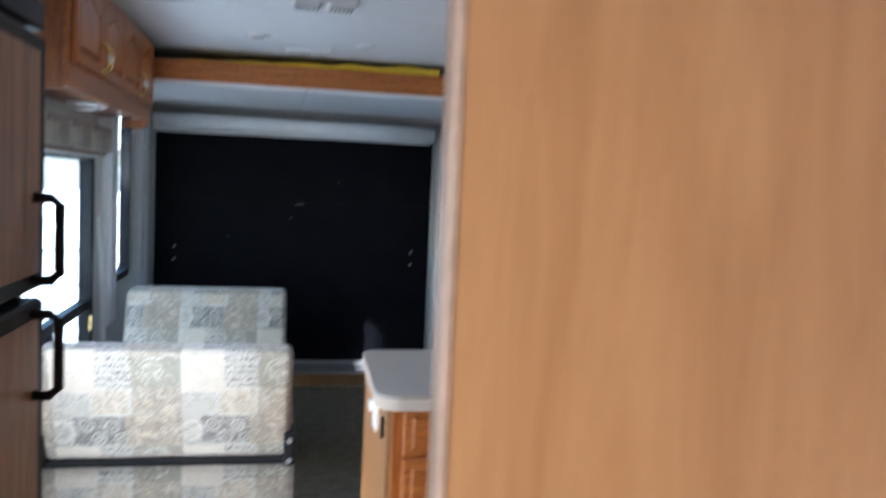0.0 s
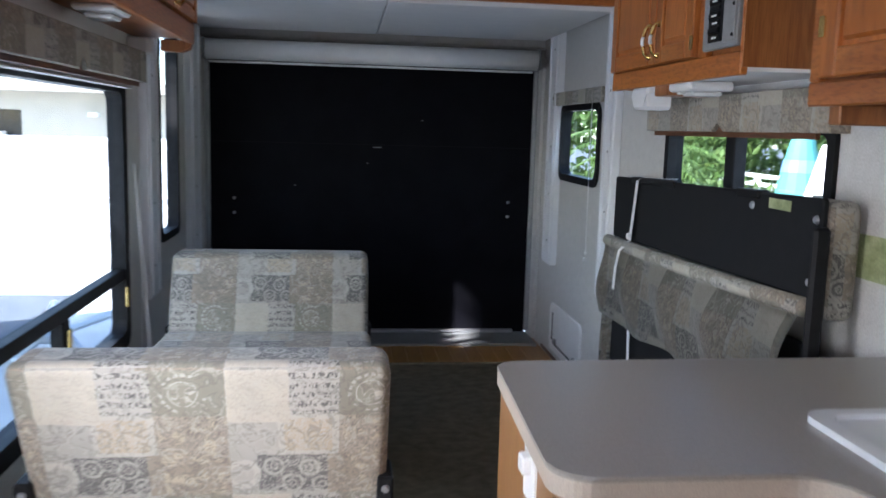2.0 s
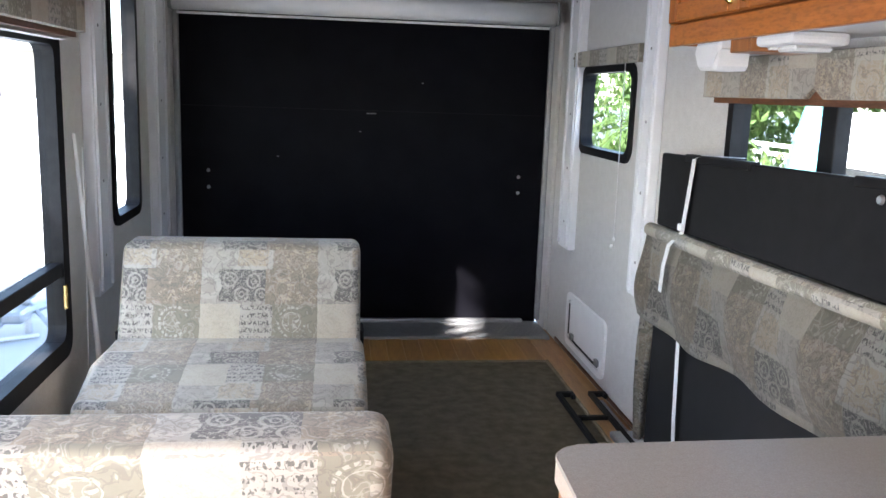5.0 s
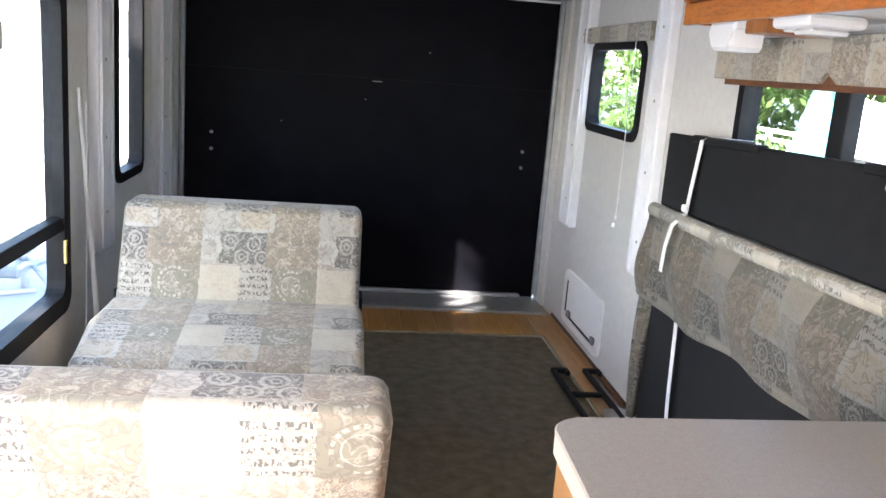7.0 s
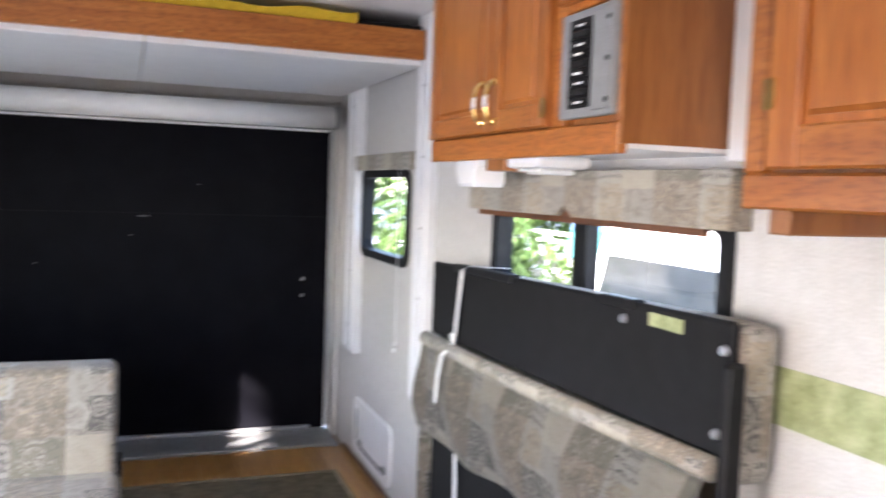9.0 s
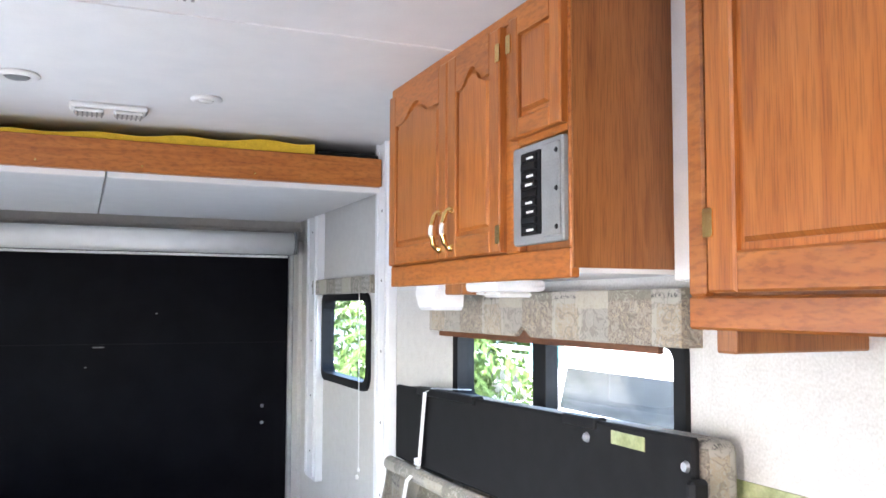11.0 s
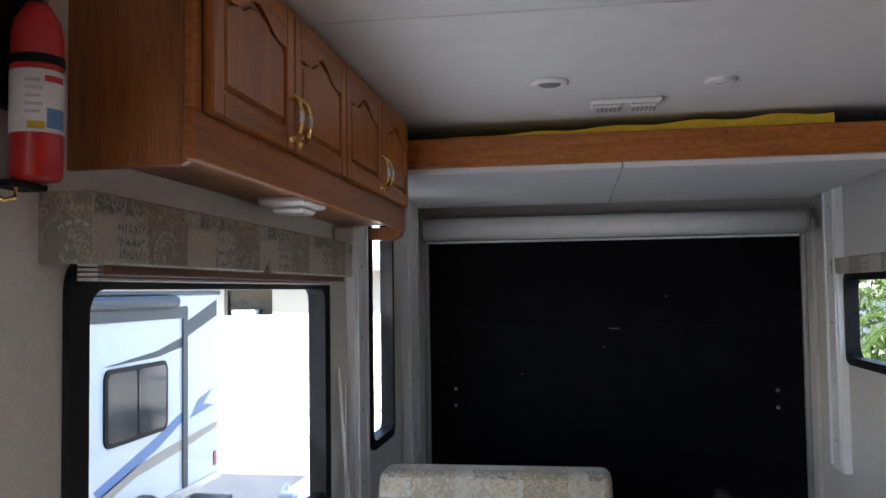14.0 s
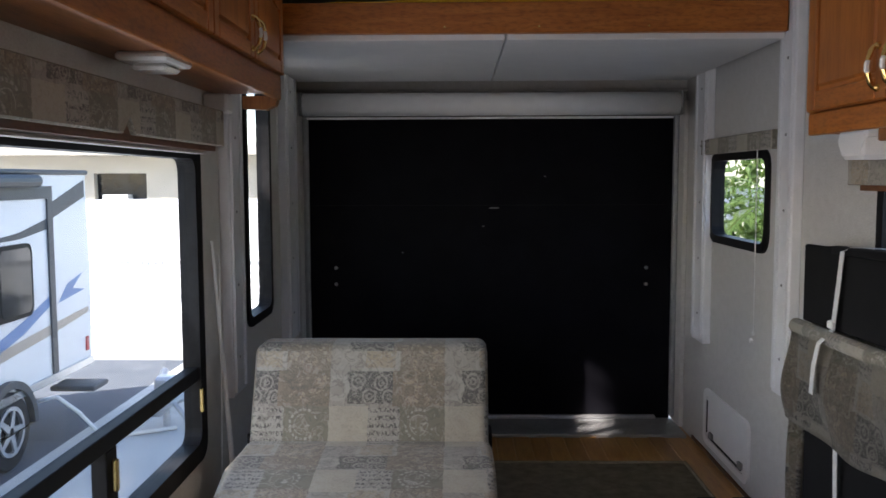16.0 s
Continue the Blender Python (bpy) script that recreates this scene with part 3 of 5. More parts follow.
def valance(name, x, sign, y0, y1, z0, z1, d, label, notch, shade_z):
    """A fabric-covered pelmet with a peaked brown board under it."""
    v = thing(name, (x, (y0 + y1) / 2, z0), label, "valance")
    m = frame_x(x, sign)
    ym = (y0 + y1) / 2
    bm = bmesh.new()
    a = 0.045
    pts = [(y0, z1), (y0, z0), (ym - a, z0), (ym, z0 + notch), (ym + a, z0), (y1, z0), (y1, z1)] if notch else [(y0, z1), (y0, z0), (y1, z0), (y1, z1)]
    prism(bm, pts, d - 0.018, d, m, 0.004)
    part("front_board", bm, M_FAB3, v)
    for ya, yb in ((y0 + 0.0005, y0 + 0.02), (y1 - 0.02, y1 - 0.0005)):
        part("side_board", prism(bmesh.new(), [(ya, z0), (yb, z0), (yb, z1), (ya, z1)], 0.0, d - 0.0182, m), M_FAB3, v)
    part("top_board", prism(bmesh.new(), [(y0 + 0.021, z1 - 0.014), (y1 - 0.021, z1 - 0.014), (y1 - 0.021, z1 - 0.002), (y0 + 0.021, z1 - 0.002)], 0.0, d - 0.0185, m), M_WHITE, v)
    if notch:
        part("lower_board", prism(bmesh.new(), [(y0 + 0.1, z0 - 0.018), (y1 - 0.05, z0 - 0.018), (y1 - 0.05, z0 + 0.05), (y0 + 0.1, z0 + 0.05)], d - 0.034, d - 0.019, m), M_DARKW, v, "dark brown scalloped board")
    if shade_z:
        bm = bmesh.new()
        for k in range(5):
            zz = shade_z + 0.006 + k * 0.009
            prism(bm, [(y0 + 0.09, zz), (y1 - 0.08, zz), (y1 - 0.08, zz + 0.006), (y0 + 0.09, zz + 0.006)], 0.018, d - 0.04, m)
        part("folded_shade", bm, M_SHADE, v, "folded pleated shade")
    return v


valance("window_valance", XL, 1, 2.425, 4.19, 1.60, 1.728, 0.10, "patchwork fabric valance over the dinette window", 0.05, 1.565)
valance("window_valance", XR, -1, 2.535, 3.93, 1.457, 1.585, 0.06, "patchwork fabric valance over the low sofa window", 0.035, 0)
valance("window_valance", XR, -1, 4.66, 5.67, 1.60, 1.68, 0.045, "slim patchwork fabric valance over a small window", 0, 0)


def cord(name, pts, label, knob=None):
    c = thing(name, pts[0], label, "cord")
    part("line", tube(bmesh.new(), pts, 0.0022, 6), M_STRAP, c)
    if knob:
        part("knob", lathe(bmesh.new(), [(0.003, 0), (0.006, -0.006), (0.006, -0.016), (0.003, -0.02)], Matrix.Translation(knob), 10), M_WHITE, c)
    return c


cord("shade_cord", [(XR - 0.03, 4.86, 1.615), (XR - 0.028, 4.86, 1.2), (XR - 0.026, 4.862, 0.80)], "thin white pull cord hanging from the small window's shade", (XR - 0.026, 4.862, 0.80))
cord("shade_cord", [(XL + 0.04, 4.30, 1.2), (XL + 0.035, 4.31, 0.8), (XL + 0.03, 4.30, 0.35), (XL + 0.03, 4.29, 0.22)], "thin white cord hanging beside the dinette window")
cord("shade_cord", [(XL + 0.03, 5.42, 1.85), (XL + 0.03, 5.46, 1.2), (XL + 0.03, 5.52, 0.6)], "thin white cord hanging beside the narrow window")
wand = thing("blind_wand", (XL + 0.05, 4.33, 0.35), "thin white wand leaning on the side wall", "wand")
part("wand", tube(bmesh.new(), [(XL + 0.015, 4.29, 1.25), (XL + 0.05, 4.38, 0.34)], [0.006, 0.011], 8), M_WHITE, wand)
part("tip", lathe(bmesh.new(), [(0.012, 0), (0.014, -0.02), (0.01, -0.035)], Matrix.Translation((XL + 0.05, 4.38, 0.345)), 10), M_WHITE, wand)

# wallpaper border on the east wall
struct(part("wallpaper_trim", boxes((XR - 0.004, XR, 0.95, 2.46, 1.085, 1.2)), M_GREEN), "green patchwork wallpaper border", "trim")


# ---- cabinets ----
def arch(u0, u1, v, rise, n=14):
    """Cathedral arch line from u1 to u0 at height v, swelling by rise."""
    out = []
    for i in range(n + 1):
        t = i / n
        s = abs(2 * t - 1)
        h = 0.5 * (1 + math.cos(math.pi * min(1, s / 0.72))) if s < 0.72 else 0
        out.append((u1 + (u0 - u1) * t, v + rise * h))
    return out


def panel_door(parent, m, u0, u1, v0, v1, arched=True, stile=0.055, handle=None, hinge=None, name="door", material=None):
    """A raised-panel cabinet door; m carries (u, v, w) with w out of the front."""
    material = material or M_OAK
    iu0, iu1, iv0, iv1 = u0 + stile, u1 - stile, v0 + stile, v1 - stile
    rise = min(0.045, 0.22 * (iu1 - iu0)) if arched else 0
    base = iv1 - rise
    g = 0.012
    d = part(name, prism(bmesh.new(), [(u0, v0), (u1, v0), (u1, v1), (u0, v1)], 0.0, 0.008, m), material, parent)
    for ua, ub in ((u0, iu0), (iu1, u1)):
        part("stile", prism(bmesh.new(), [(ua, v0), (ub, v0), (ub, v1), (ua, v1)], 0.0081, 0.020, m, 0.004), material, d)
    part("rail", prism(bmesh.new(), [(iu0 + 0.0004, v0), (iu1 - 0.0004, v0), (iu1 - 0.0004, iv0), (iu0 + 0.0004, iv0)], 0.0081, 0.0195, m, 0.004), M_OAKH, d)
    top_line = [(u, min(v, v1 - 0.01)) for u, v in arch(iu0 + 0.0004, iu1 - 0.0004, base, rise)]
    part("rail", prism(bmesh.new(), [(iu0 + 0.0004, v1), *top_line[::-1], (iu1 - 0.0004, v1)], 0.0081, 0.0195, m), M_OAKH, d)
    part("raised_panel", prism(bmesh.new(), [(iu0 + g, iv0 + g), (iu1 - g, iv0 + g), *arch(iu0 + g, iu1 - g, base - g, rise)], 0.0081, 0.018, m, 0.007), material, d)
    if handle:
        pull(d, m, *handle)
    if hinge:
        for v in hinge[1:]:
            part("hinge", prism(bmesh.new(), rrect(hinge[0] - 0.011, hinge[0] + 0.011, v - 0.022, v + 0.022, 0.004, 2), 0.020, 0.023, m), M_BRASS, d)
    return d


def pull(parent, m, u, v, vertical=True, length=0.10):
    """A brass bow handle with a white ceramic grip."""
    L = length / 2

    def q(a, w):
        return m @ (Vector((u, v + a, w)) if vertical else Vector((u + a, v, w)))
    for s in (-1, 1):
        tube_bm = tube(bmesh.new(), [q(s * L, 0.019), q(s * L, 0.027), q(s * L * 0.95, 0.033), q(s * L * 0.75, 0.04), q(s * L * 0.30, 0.046)], [0.011, 0.009, 0.006, 0.007, 0.0065], 8)
        part("handle_foot", tube_bm, M_BRASS, parent, "brass foot of the bow handle")
    bm = tube(bmesh.new(), [q(-L * 0.31, 0.046), q(-L * 0.15, 0.049), q(L * 0.15, 0.049), q(L * 0.31, 0.046)], [0.0055, 0.0065, 0.0065, 0.0055], 10)
    part("handle_grip", bm, M_CERAMIC, parent, "white ceramic handle grip", smooth=True)


# west wall cabinet over the dinette
LX, LY0, LY1, LZ0 = 0.315, 2.49, 4.43, 1.80
lc = thing("wall_cabinet", (0.18, 3.5, LZ0), "long oak wall cabinet with four arched doors over the dinette", "cabinet")
part("body", boxes((XL, LX - 0.022, LY0 + 0.02, LY1, LZ0 + 0.03, CEIL - 0.002)), M_OAKD, lc)
part("face_frame", boxes((LX - 0.0218, LX, LY0, LY1, LZ0 - 0.012, LZ0 + 0.08), (LX - 0.0218, LX, LY0, LY1, CEIL - 0.03, CEIL - 0.003), (LX - 0.0218, LX - 0.0002, LY0 + 0.001, LY0 + 0.03, LZ0 + 0.0802, CEIL - 0.0302), bev=0.003), M_OAKH, lc)
bm = prism(bmesh.new(), [(XL, LZ0 - 0.022), (LX - 0.035, LZ0 - 0.020), (LX - 0.012, LZ0 - 0.008), (LX - 0.002, LZ0 + 0.018), (LX - 0.002, CEIL - 0.003), (XL, CEIL - 0.003)], -0.018, 0.0, frame_y(LY0 + 0.019, -1))
part("end_panel", bm, M_OAKD, lc, "oak end panel with a rounded lower corner")
part("underside", boxes((XL + 0.001, LX - 0.0222, LY0 + 0.0195, LY1, LZ0 + 0.012, LZ0 + 0.0298)), M_OAKD, lc)
bm = prism(bmesh.new(), [(XL + 0.12, 1.80), (XL + 0.12, 1.752), (LX - 0.05, 1.748), (LX - 0.012, 1.765), (LX - 0.006, 1.786), (LX - 0.03, 1.80)], -0.05, 0.0, frame_y(LY1, 1))
part("corner_block", bm, M_OAKD, lc, "curved oak block at the far end")
mw = frame_x(LX, 1)
dw = (LY1 - 0.03 - LY0 - 0.035) / 4
for i in range(4):
    u0 = LY0 + 0.035 + i * dw
    pos = (u0 + dw - 0.035 if i % 2 == 0 else u0 + 0.03, LZ0 + 0.155)
    panel_door(lc, mw, u0 + 0.004, u0 + dw - 0.004, LZ0 + 0.078, CEIL - 0.034, True, 0.05, pos, None)
for yy in (3.40,):
    cl = thing("cabinet_lamp", (0.17, yy, LZ0), "white plastic under-cabinet lamp with a faceted lens", "lamp", "under-cabinet lamps")
    part("housing", boxes((0.12, 0.262, yy - 0.10, yy + 0.10, LZ0 - 0.012, LZ0 + 0.0115), bev=0.008), M_WHITE, cl)
    part("lens", boxes((0.14, 0.24, yy - 0.05, yy + 0.07, LZ0 - 0.03, LZ0 - 0.0122), bev=0.01), M_LENS, cl)
wall_box = thing("white_bracket", (XL + 0.05, 4.33, 1.75), "white plastic bracket under the wall cabinet's end", "bracket")
part("bracket", boxes((XL, XL + 0.09, 4.27, 4.36, 1.73, 1.80), bev=0.008), M_WHITE, wall_box)

# east wall cabinet over the sofa
EX, EY0, EY1, EZ0 = 2.03, 2.562, 3.645, 1.612
ec = thing("wall_cabinet", (2.2, 3.0, EZ0), "oak wall cabinet with arched doors and a grey fuse panel", "cabinet")
part("body", boxes((EX + 0.022, XR, EY0 + 0.0, EY1 - 0.019, EZ0 + 0.018, CEIL - 0.002)), M_OAKD, ec)
me_ = frame_x(EX, -1)
part("face_frame", boxes((EX, EX + 0.0218, EY0 + 0.001, EY1, EZ0 - 0.008, EZ0 + 0.055), (EX, EX + 0.0218, EY0 + 0.001, EY1, CEIL - 0.035, CEIL - 0.003), (EX + 0.0002, EX + 0.0218, EY1 - 0.028, EY1 - 0.0002, EZ0 + 0.0552, CEIL - 0.0352), (EX + 0.0002, EX + 0.0218, 2.564, 2.574, EZ0 + 0.0552, CEIL - 0.0352), (EX + 0.0002, EX + 0.0218, 2.785, 2.85, EZ0 + 0.0552, CEIL - 0.0352), (EX + 0.0002, EX + 0.0218, 2.5742, 2.7848, 1.91, 1.96), bev=0.003), M_OAKH, ec)
part("end_panel", boxes((EX + 0.003, XR, EY1 - 0.0188, EY1 + 0.002, EZ0 - 0.004, CEIL - 0.003), bev=0.003), M_OAK, ec)
part("near_end_panel", boxes((EX + 0.003, XR, EY0 - 0.006, EY0 - 0.0002, EZ0 + 0.012, CEIL - 0.003)), M_OAKD, ec)
part("underside", boxes((EX + 0.0222, XR, EY0, EY1 - 0.02, EZ0 + 0.002, EZ0 + 0.0178)), M_WHITE, ec, "white underside")
panel_door(ec, me_, 3.158, 3.615, EZ0 + 0.058, CEIL - 0.038, True, 0.055, (3.195, EZ0 + 0.135))
panel_door(ec, me_, 2.845, 3.152, EZ0 + 0.058, CEIL - 0.038, True, 0.055, (3.12, EZ0 + 0.135), (2.85, EZ0 + 0.1, CEIL - 0.1))
panel_door(ec, me_, 2.57, 2.80, 1.925, CEIL - 0.038, False, 0.045, None, (2.795, 2.15), "fuse_door")
fuse = thing("fuse_panel", (EX, 2.66, 1.7), "grey metal fuse panel with black breakers and paper labels", "fuse panel")
part("cover", prism(bmesh.new(), rrect(2.572, 2.790, 1.680, 1.902, 0.008, 3), -0.001, 0.012, me_, 0.003), M_BREAK, fuse)
part("door_plate", prism(bmesh.new(), rrect(2.580, 2.652, 1.692, 1.89, 0.006, 3), 0.0122, 0.017, me_, 0.002), M_BREAK, fuse)
part("breaker_recess", prism(bmesh.new(), rrect(2.660, 2.748, 1.70, 1.884, 0.004, 3), 0.0122, 0.0145, me_), M_BLACK, fuse)
for k in range(9):
    v = 1.704 + k * 0.0198
    part("breaker", prism(bmesh.new(), [(2.674, v), (2.736, v), (2.736, v + 0.015), (2.674, v + 0.015)], 0.0147, 0.020 + 0.003 * (k % 2), me_, 0.002), M_BLACK, fuse)
    if k % 3 != 1:
        part("breaker_mark", prism(bmesh.new(), [(2.682, v + 0.004), (2.712, v + 0.004), (2.712, v + 0.009), (2.682, v + 0.009)], 0.0202 + 0.003 * (k % 2), 0.0207 + 0.003 * (k % 2), me_), M_LABELW, fuse)
for v in (1.71, 1.79, 1.87):
    part("screw", lathe(bmesh.new(), [(0.006, 0), (0.004, 0.003)], me_ @ Matrix.Translation((2.590, v, 0.017)), 8), M_BLACK, fuse)
el = thing("cabinet_lamp", (2.17, 2.95, EZ0), "white plastic under-cabinet lamp with a faceted lens", "lamp", "under-cabinet lamps")
part("housing", boxes((2.07, 2.22, 2.985, 3.17, EZ0 - 0.03, EZ0 + 0.0015), bev=0.012, seg=2), M_WHITE, el)
part("lens", boxes((2.09, 2.195, 3.01, 3.10, EZ0 - 0.045, EZ0 - 0.0302), bev=0.008), M_LENS, el)
part("switch", boxes((2.09, 2.11, 3.12, 3.14, EZ0 - 0.038, EZ0 - 0.0302), bev=0.003), M_LENS, el)
det = thing("alarm_detector", (2.15, 3.33, EZ0), "white plastic detector box under the wall cabinet", "detector")
bm = prism(bmesh.new(), [(3.40, 0.0), (3.56, 0.0), (3.56, -0.022), (3.548, -0.024), (3.545, -0.07), (3.53, -0.082), (3.43, -0.082), (3.415, -0.07), (3.412, -0.024), (3.40, -0.022)], 0.02, 0.12, frame_x(EX + 0.17, -1) @ Matrix.Translation((0, EZ0 + 0.001, 0)), 0.01)
part("housing", bm, M_WHITE, det)
blk = thing("wood_block", (2.2, 3.15, EZ0), "small brown wood cleat under the wall cabinet", "cleat")
part("block", boxes((2.10, 2.30, 3.25, 3.37, EZ0 - 0.035, EZ0 + 0.0015), bev=0.003), M_OAKD, blk)

# east wall cabinet over the sink
SX, SY0, SY1, SZ0 = 2.0, 1.0, 2.163, 1.522
sc = thing("wall_cabinet", (2.17, 1.6, SZ0), "tall oak wall cabinet with arched doors over the sink", "cabinet")
part("body", boxes((SX + 0.022, XR, SY0, SY1 - 0.012, SZ0 + 0.012, CEIL - 0.002)), M_OAKD, sc)
part("face_frame", boxes((SX, SX + 0.0218, SY0, SY1 + 0.004, SZ0 - 0.012, SZ0 + 0.04), (SX, SX + 0.0218, SY0, SY1 + 0.004, CEIL - 0.06, CEIL - 0.003), (SX + 0.0002, SX + 0.0218, SY1 - 0.035, SY1 + 0.0038, SZ0 + 0.0402, CEIL - 0.0602), bev=0.004), M_OAKH, sc)
part("end_panel", boxes((SX + 0.022, XR, SY1 - 0.0118, SY1, SZ0 - 0.006, CEIL - 0.003)), M_OAK, sc)
ms = frame_x(SX, -1)
for i, (u0, u1) in enumerate(((1.70, 2.10), (1.28, 1.69))):
    panel_door(sc, ms, u0, u1, SZ0 + 0.045, CEIL - 0.065, True, 0.06, (u0 + 0.03 if i == 0 else u1 - 0.03, SZ0 + 0.17), (u1 - 0.006 if i == 0 else u0 + 0.006, SZ0 + 0.15, CEIL - 0.2))
part("foot_rail", boxes((2.05, XR, SY1 - 0.045, SY1 - 0.001, SZ0 - 0.05, SZ0 - 0.0065), bev=0.003), M_OAKD, sc, "dark oak rail under the cabinet end")
sl = thing("cabinet_lamp", (2.15, 1.75, SZ0), "white plastic under-cabinet lamp with a faceted lens", "lamp", "under-cabinet lamps")
part("housing", boxes((2.06, 2.24, 1.62, 1.84, SZ0 - 0.015, SZ0 + 0.0115), bev=0.01), M_WHITE, sl)
part("lens", boxes((2.08, 2.21, 1.66, 1.78, SZ0 - 0.03, SZ0 - 0.0152), bev=0.008), M_LENS, sl)
corner = struct(part("wall_corner_trim", boxes((2.282, XR, 2.495, 2.5555, 1.60, CEIL - 0.001), bev=0.003), M_WHITE), "pale corner strip between the wall cabinets", "trim")

# ---- kitchen counter ----
CZ = 0.915
ctr = thing("countertop", (1.9, 1.9, CZ), "L-shaped beige laminate countertop with rounded corners", "countertop")


def ctr_outline(o=0.0):
    pts = []

    def arc(cx, cy, r, a0, a1, n=8):
        for i in range(n + 1):
            a = radians(a0 + (a1 - a0) * i / n)
            pts.append((cx + r * math.cos(a), cy + r * math.sin(a)))
    pts.append((XR - 0.001, 2.28))
    arc(1.345 + 0.045, 2.255 - 0.045, 0.045 + o, 90, 180)
    arc(1.325 + 0.07, 1.595 + 0.07, 0.07 + o, 180, 270)
    arc(1.70, 1.595 - 0.09, 0.09 - o, 90, 0)
    pts.append((1.79 - o, 1.02))
    pts.append((XR - 0.001, 1.02))
    return pts


SINK = (1.862, 2.225, 1.20, 1.86)
bm = bmesh.new()
prism(bm, ctr_outline(), CZ - 0.042, CZ - 0.0085, Matrix.Identity(4))
part("edge_band", bm, M_CTREDGE, ctr, "pale rounded edge band")
bm = prism(bmesh.new(), ctr_outline(0.001), CZ - 0.0083, CZ, Matrix.Identity(4), 0.004)
part("top", bm, M_CTR, ctr)
sk = thing("sink", (2.05, 1.53, CZ), "white drop-in kitchen sink with a raised rim", "sink")
idm = Matrix.Identity(4)
part("rim", ring(bmesh.new(), rrect(SINK[0], SINK[1], SINK[2], SINK[3], 0.05), rrect(SINK[0] + 0.035, SINK[1] - 0.03, SINK[2] + 0.03, SINK[3] - 0.03, 0.05), CZ + 0.0005, CZ + 0.014, idm), M_SINK, sk, smooth=False)
bm = prism(bmesh.new(), rrect(SINK[0] + 0.0352, SINK[1] - 0.0302, SINK[2] + 0.0302, SINK[3] - 0.0302, 0.05), CZ + 0.0006, CZ + 0.003, idm)
part("bowl", bm, M_SINK, sk)

base = thing("kitchen_cabinet", (1.7, 1.95, 0), "oak base cabinet with two drawers forming a peninsula", "cabinet")
part("body", boxes((1.372, XR, 1.655, 2.235, 0.06, CZ - 0.0425)), M_OAKD, base)
part("end_panel", boxes((1.36, 1.3718, 1.64, 2.24, 0.0, CZ - 0.0428)), M_MAPLE, base, "light wood end panel")
part("face_frame", boxes((1.3722, 1.412, 1.636, 1.6548, 0.05, CZ - 0.043), (1.722, 1.80, 1.636, 1.6548, 0.05, CZ - 0.043), (1.4122, 1.7218, 1.6362, 1.6548, 0.868, CZ - 0.043), (1.4122, 1.7218, 1.6362, 1.6548, 0.724, 0.74), (1.4122, 1.7218, 1.6362, 1.6548, 0.475, 0.495), (1.4122, 1.7218, 1.6362, 1.6548, 0.05, 0.09), bev=0.002), M_OAK, base)
mk = frame_y(1.636, -1)
for v0, v1 in ((0.736, 0.872), (0.49, 0.728), (0.085, 0.48)):
    d = part("drawer", prism(prism(bmesh.new(), [(1.405, v0), (1.728, v0), (1.728, v1), (1.405, v1)], 0.0, 0.016, mk, 0.004), [(1.43, v0 + 0.022), (1.703, v0 + 0.022), (1.703, v1 - 0.022), (1.43, v1 - 0.022)], 0.016, 0.021, mk, 0.005), M_OAKH, base)
    pull(d, mk, 1.568, (v0 + v1) / 2 + 0.004, False, 0.11)
b2 = thing("kitchen_cabinet", (2.05, 1.3, 0), "oak sink base cabinet with raised-panel doors", "cabinet")
part("body", boxes((1.842, XR, 1.03, 1.6545, 0.06, CZ - 0.0425)), M_OAKD, b2)
part("face_frame", boxes((1.82, 1.8418, 1.03, 1.6355, 0.84, CZ - 0.043), (1.82, 1.8418, 1.03, 1.6355, 0.05, 0.10), (1.8202, 1.8418, 1.60, 1.6353, 0.1002, 0.8398), bev=0.002), M_OAKH, b2)
mq = frame_x(1.82, -1)
panel_door(b2, mq, 1.18, 1.60, 0.10, 0.848, True, 0.06, (1.225, 0.73))
outlet = thing("outlet", (1.36, 1.9, 0.79), "white double socket with a plugged adapter on the peninsula's end", "outlet")
mo = frame_x(1.36, -1)
part("plate", prism(bmesh.new(), rrect(1.86, 1.95, 0.735, 0.85, 0.008, 3), 0, 0.006, mo, 0.002), M_WHITE, outlet)
part("plug", prism(bmesh.new(), rrect(1.885, 1.925, 0.795, 0.83, 0.006, 3), 0.0062, 0.024, mo, 0.003), M_WHITE, outlet)
sw = thing("switch", (1.36, 1.68, 0.8), "small oval black rocker switch on the peninsula's end", "switch")
part("rocker", prism(bmesh.new(), rrect(1.705, 1.735, 0.76, 0.825, 0.0145, 6), 0, 0.008, mo, 0.003), M_BLACK, sw)

# ---- refrigerator ----
FX = 0.622
fr = thing("refrigerator", (0.33, 0.69, 0), "black-framed refrigerator with wood-grain door panels", "refrigerator")
part("cabinet_body", boxes((XL, FX - 0.05, 0.36, 0.985, 0.30, 1.745)), M_BLACK, fr)
mf = frame_x(FX - 0.049, 1)
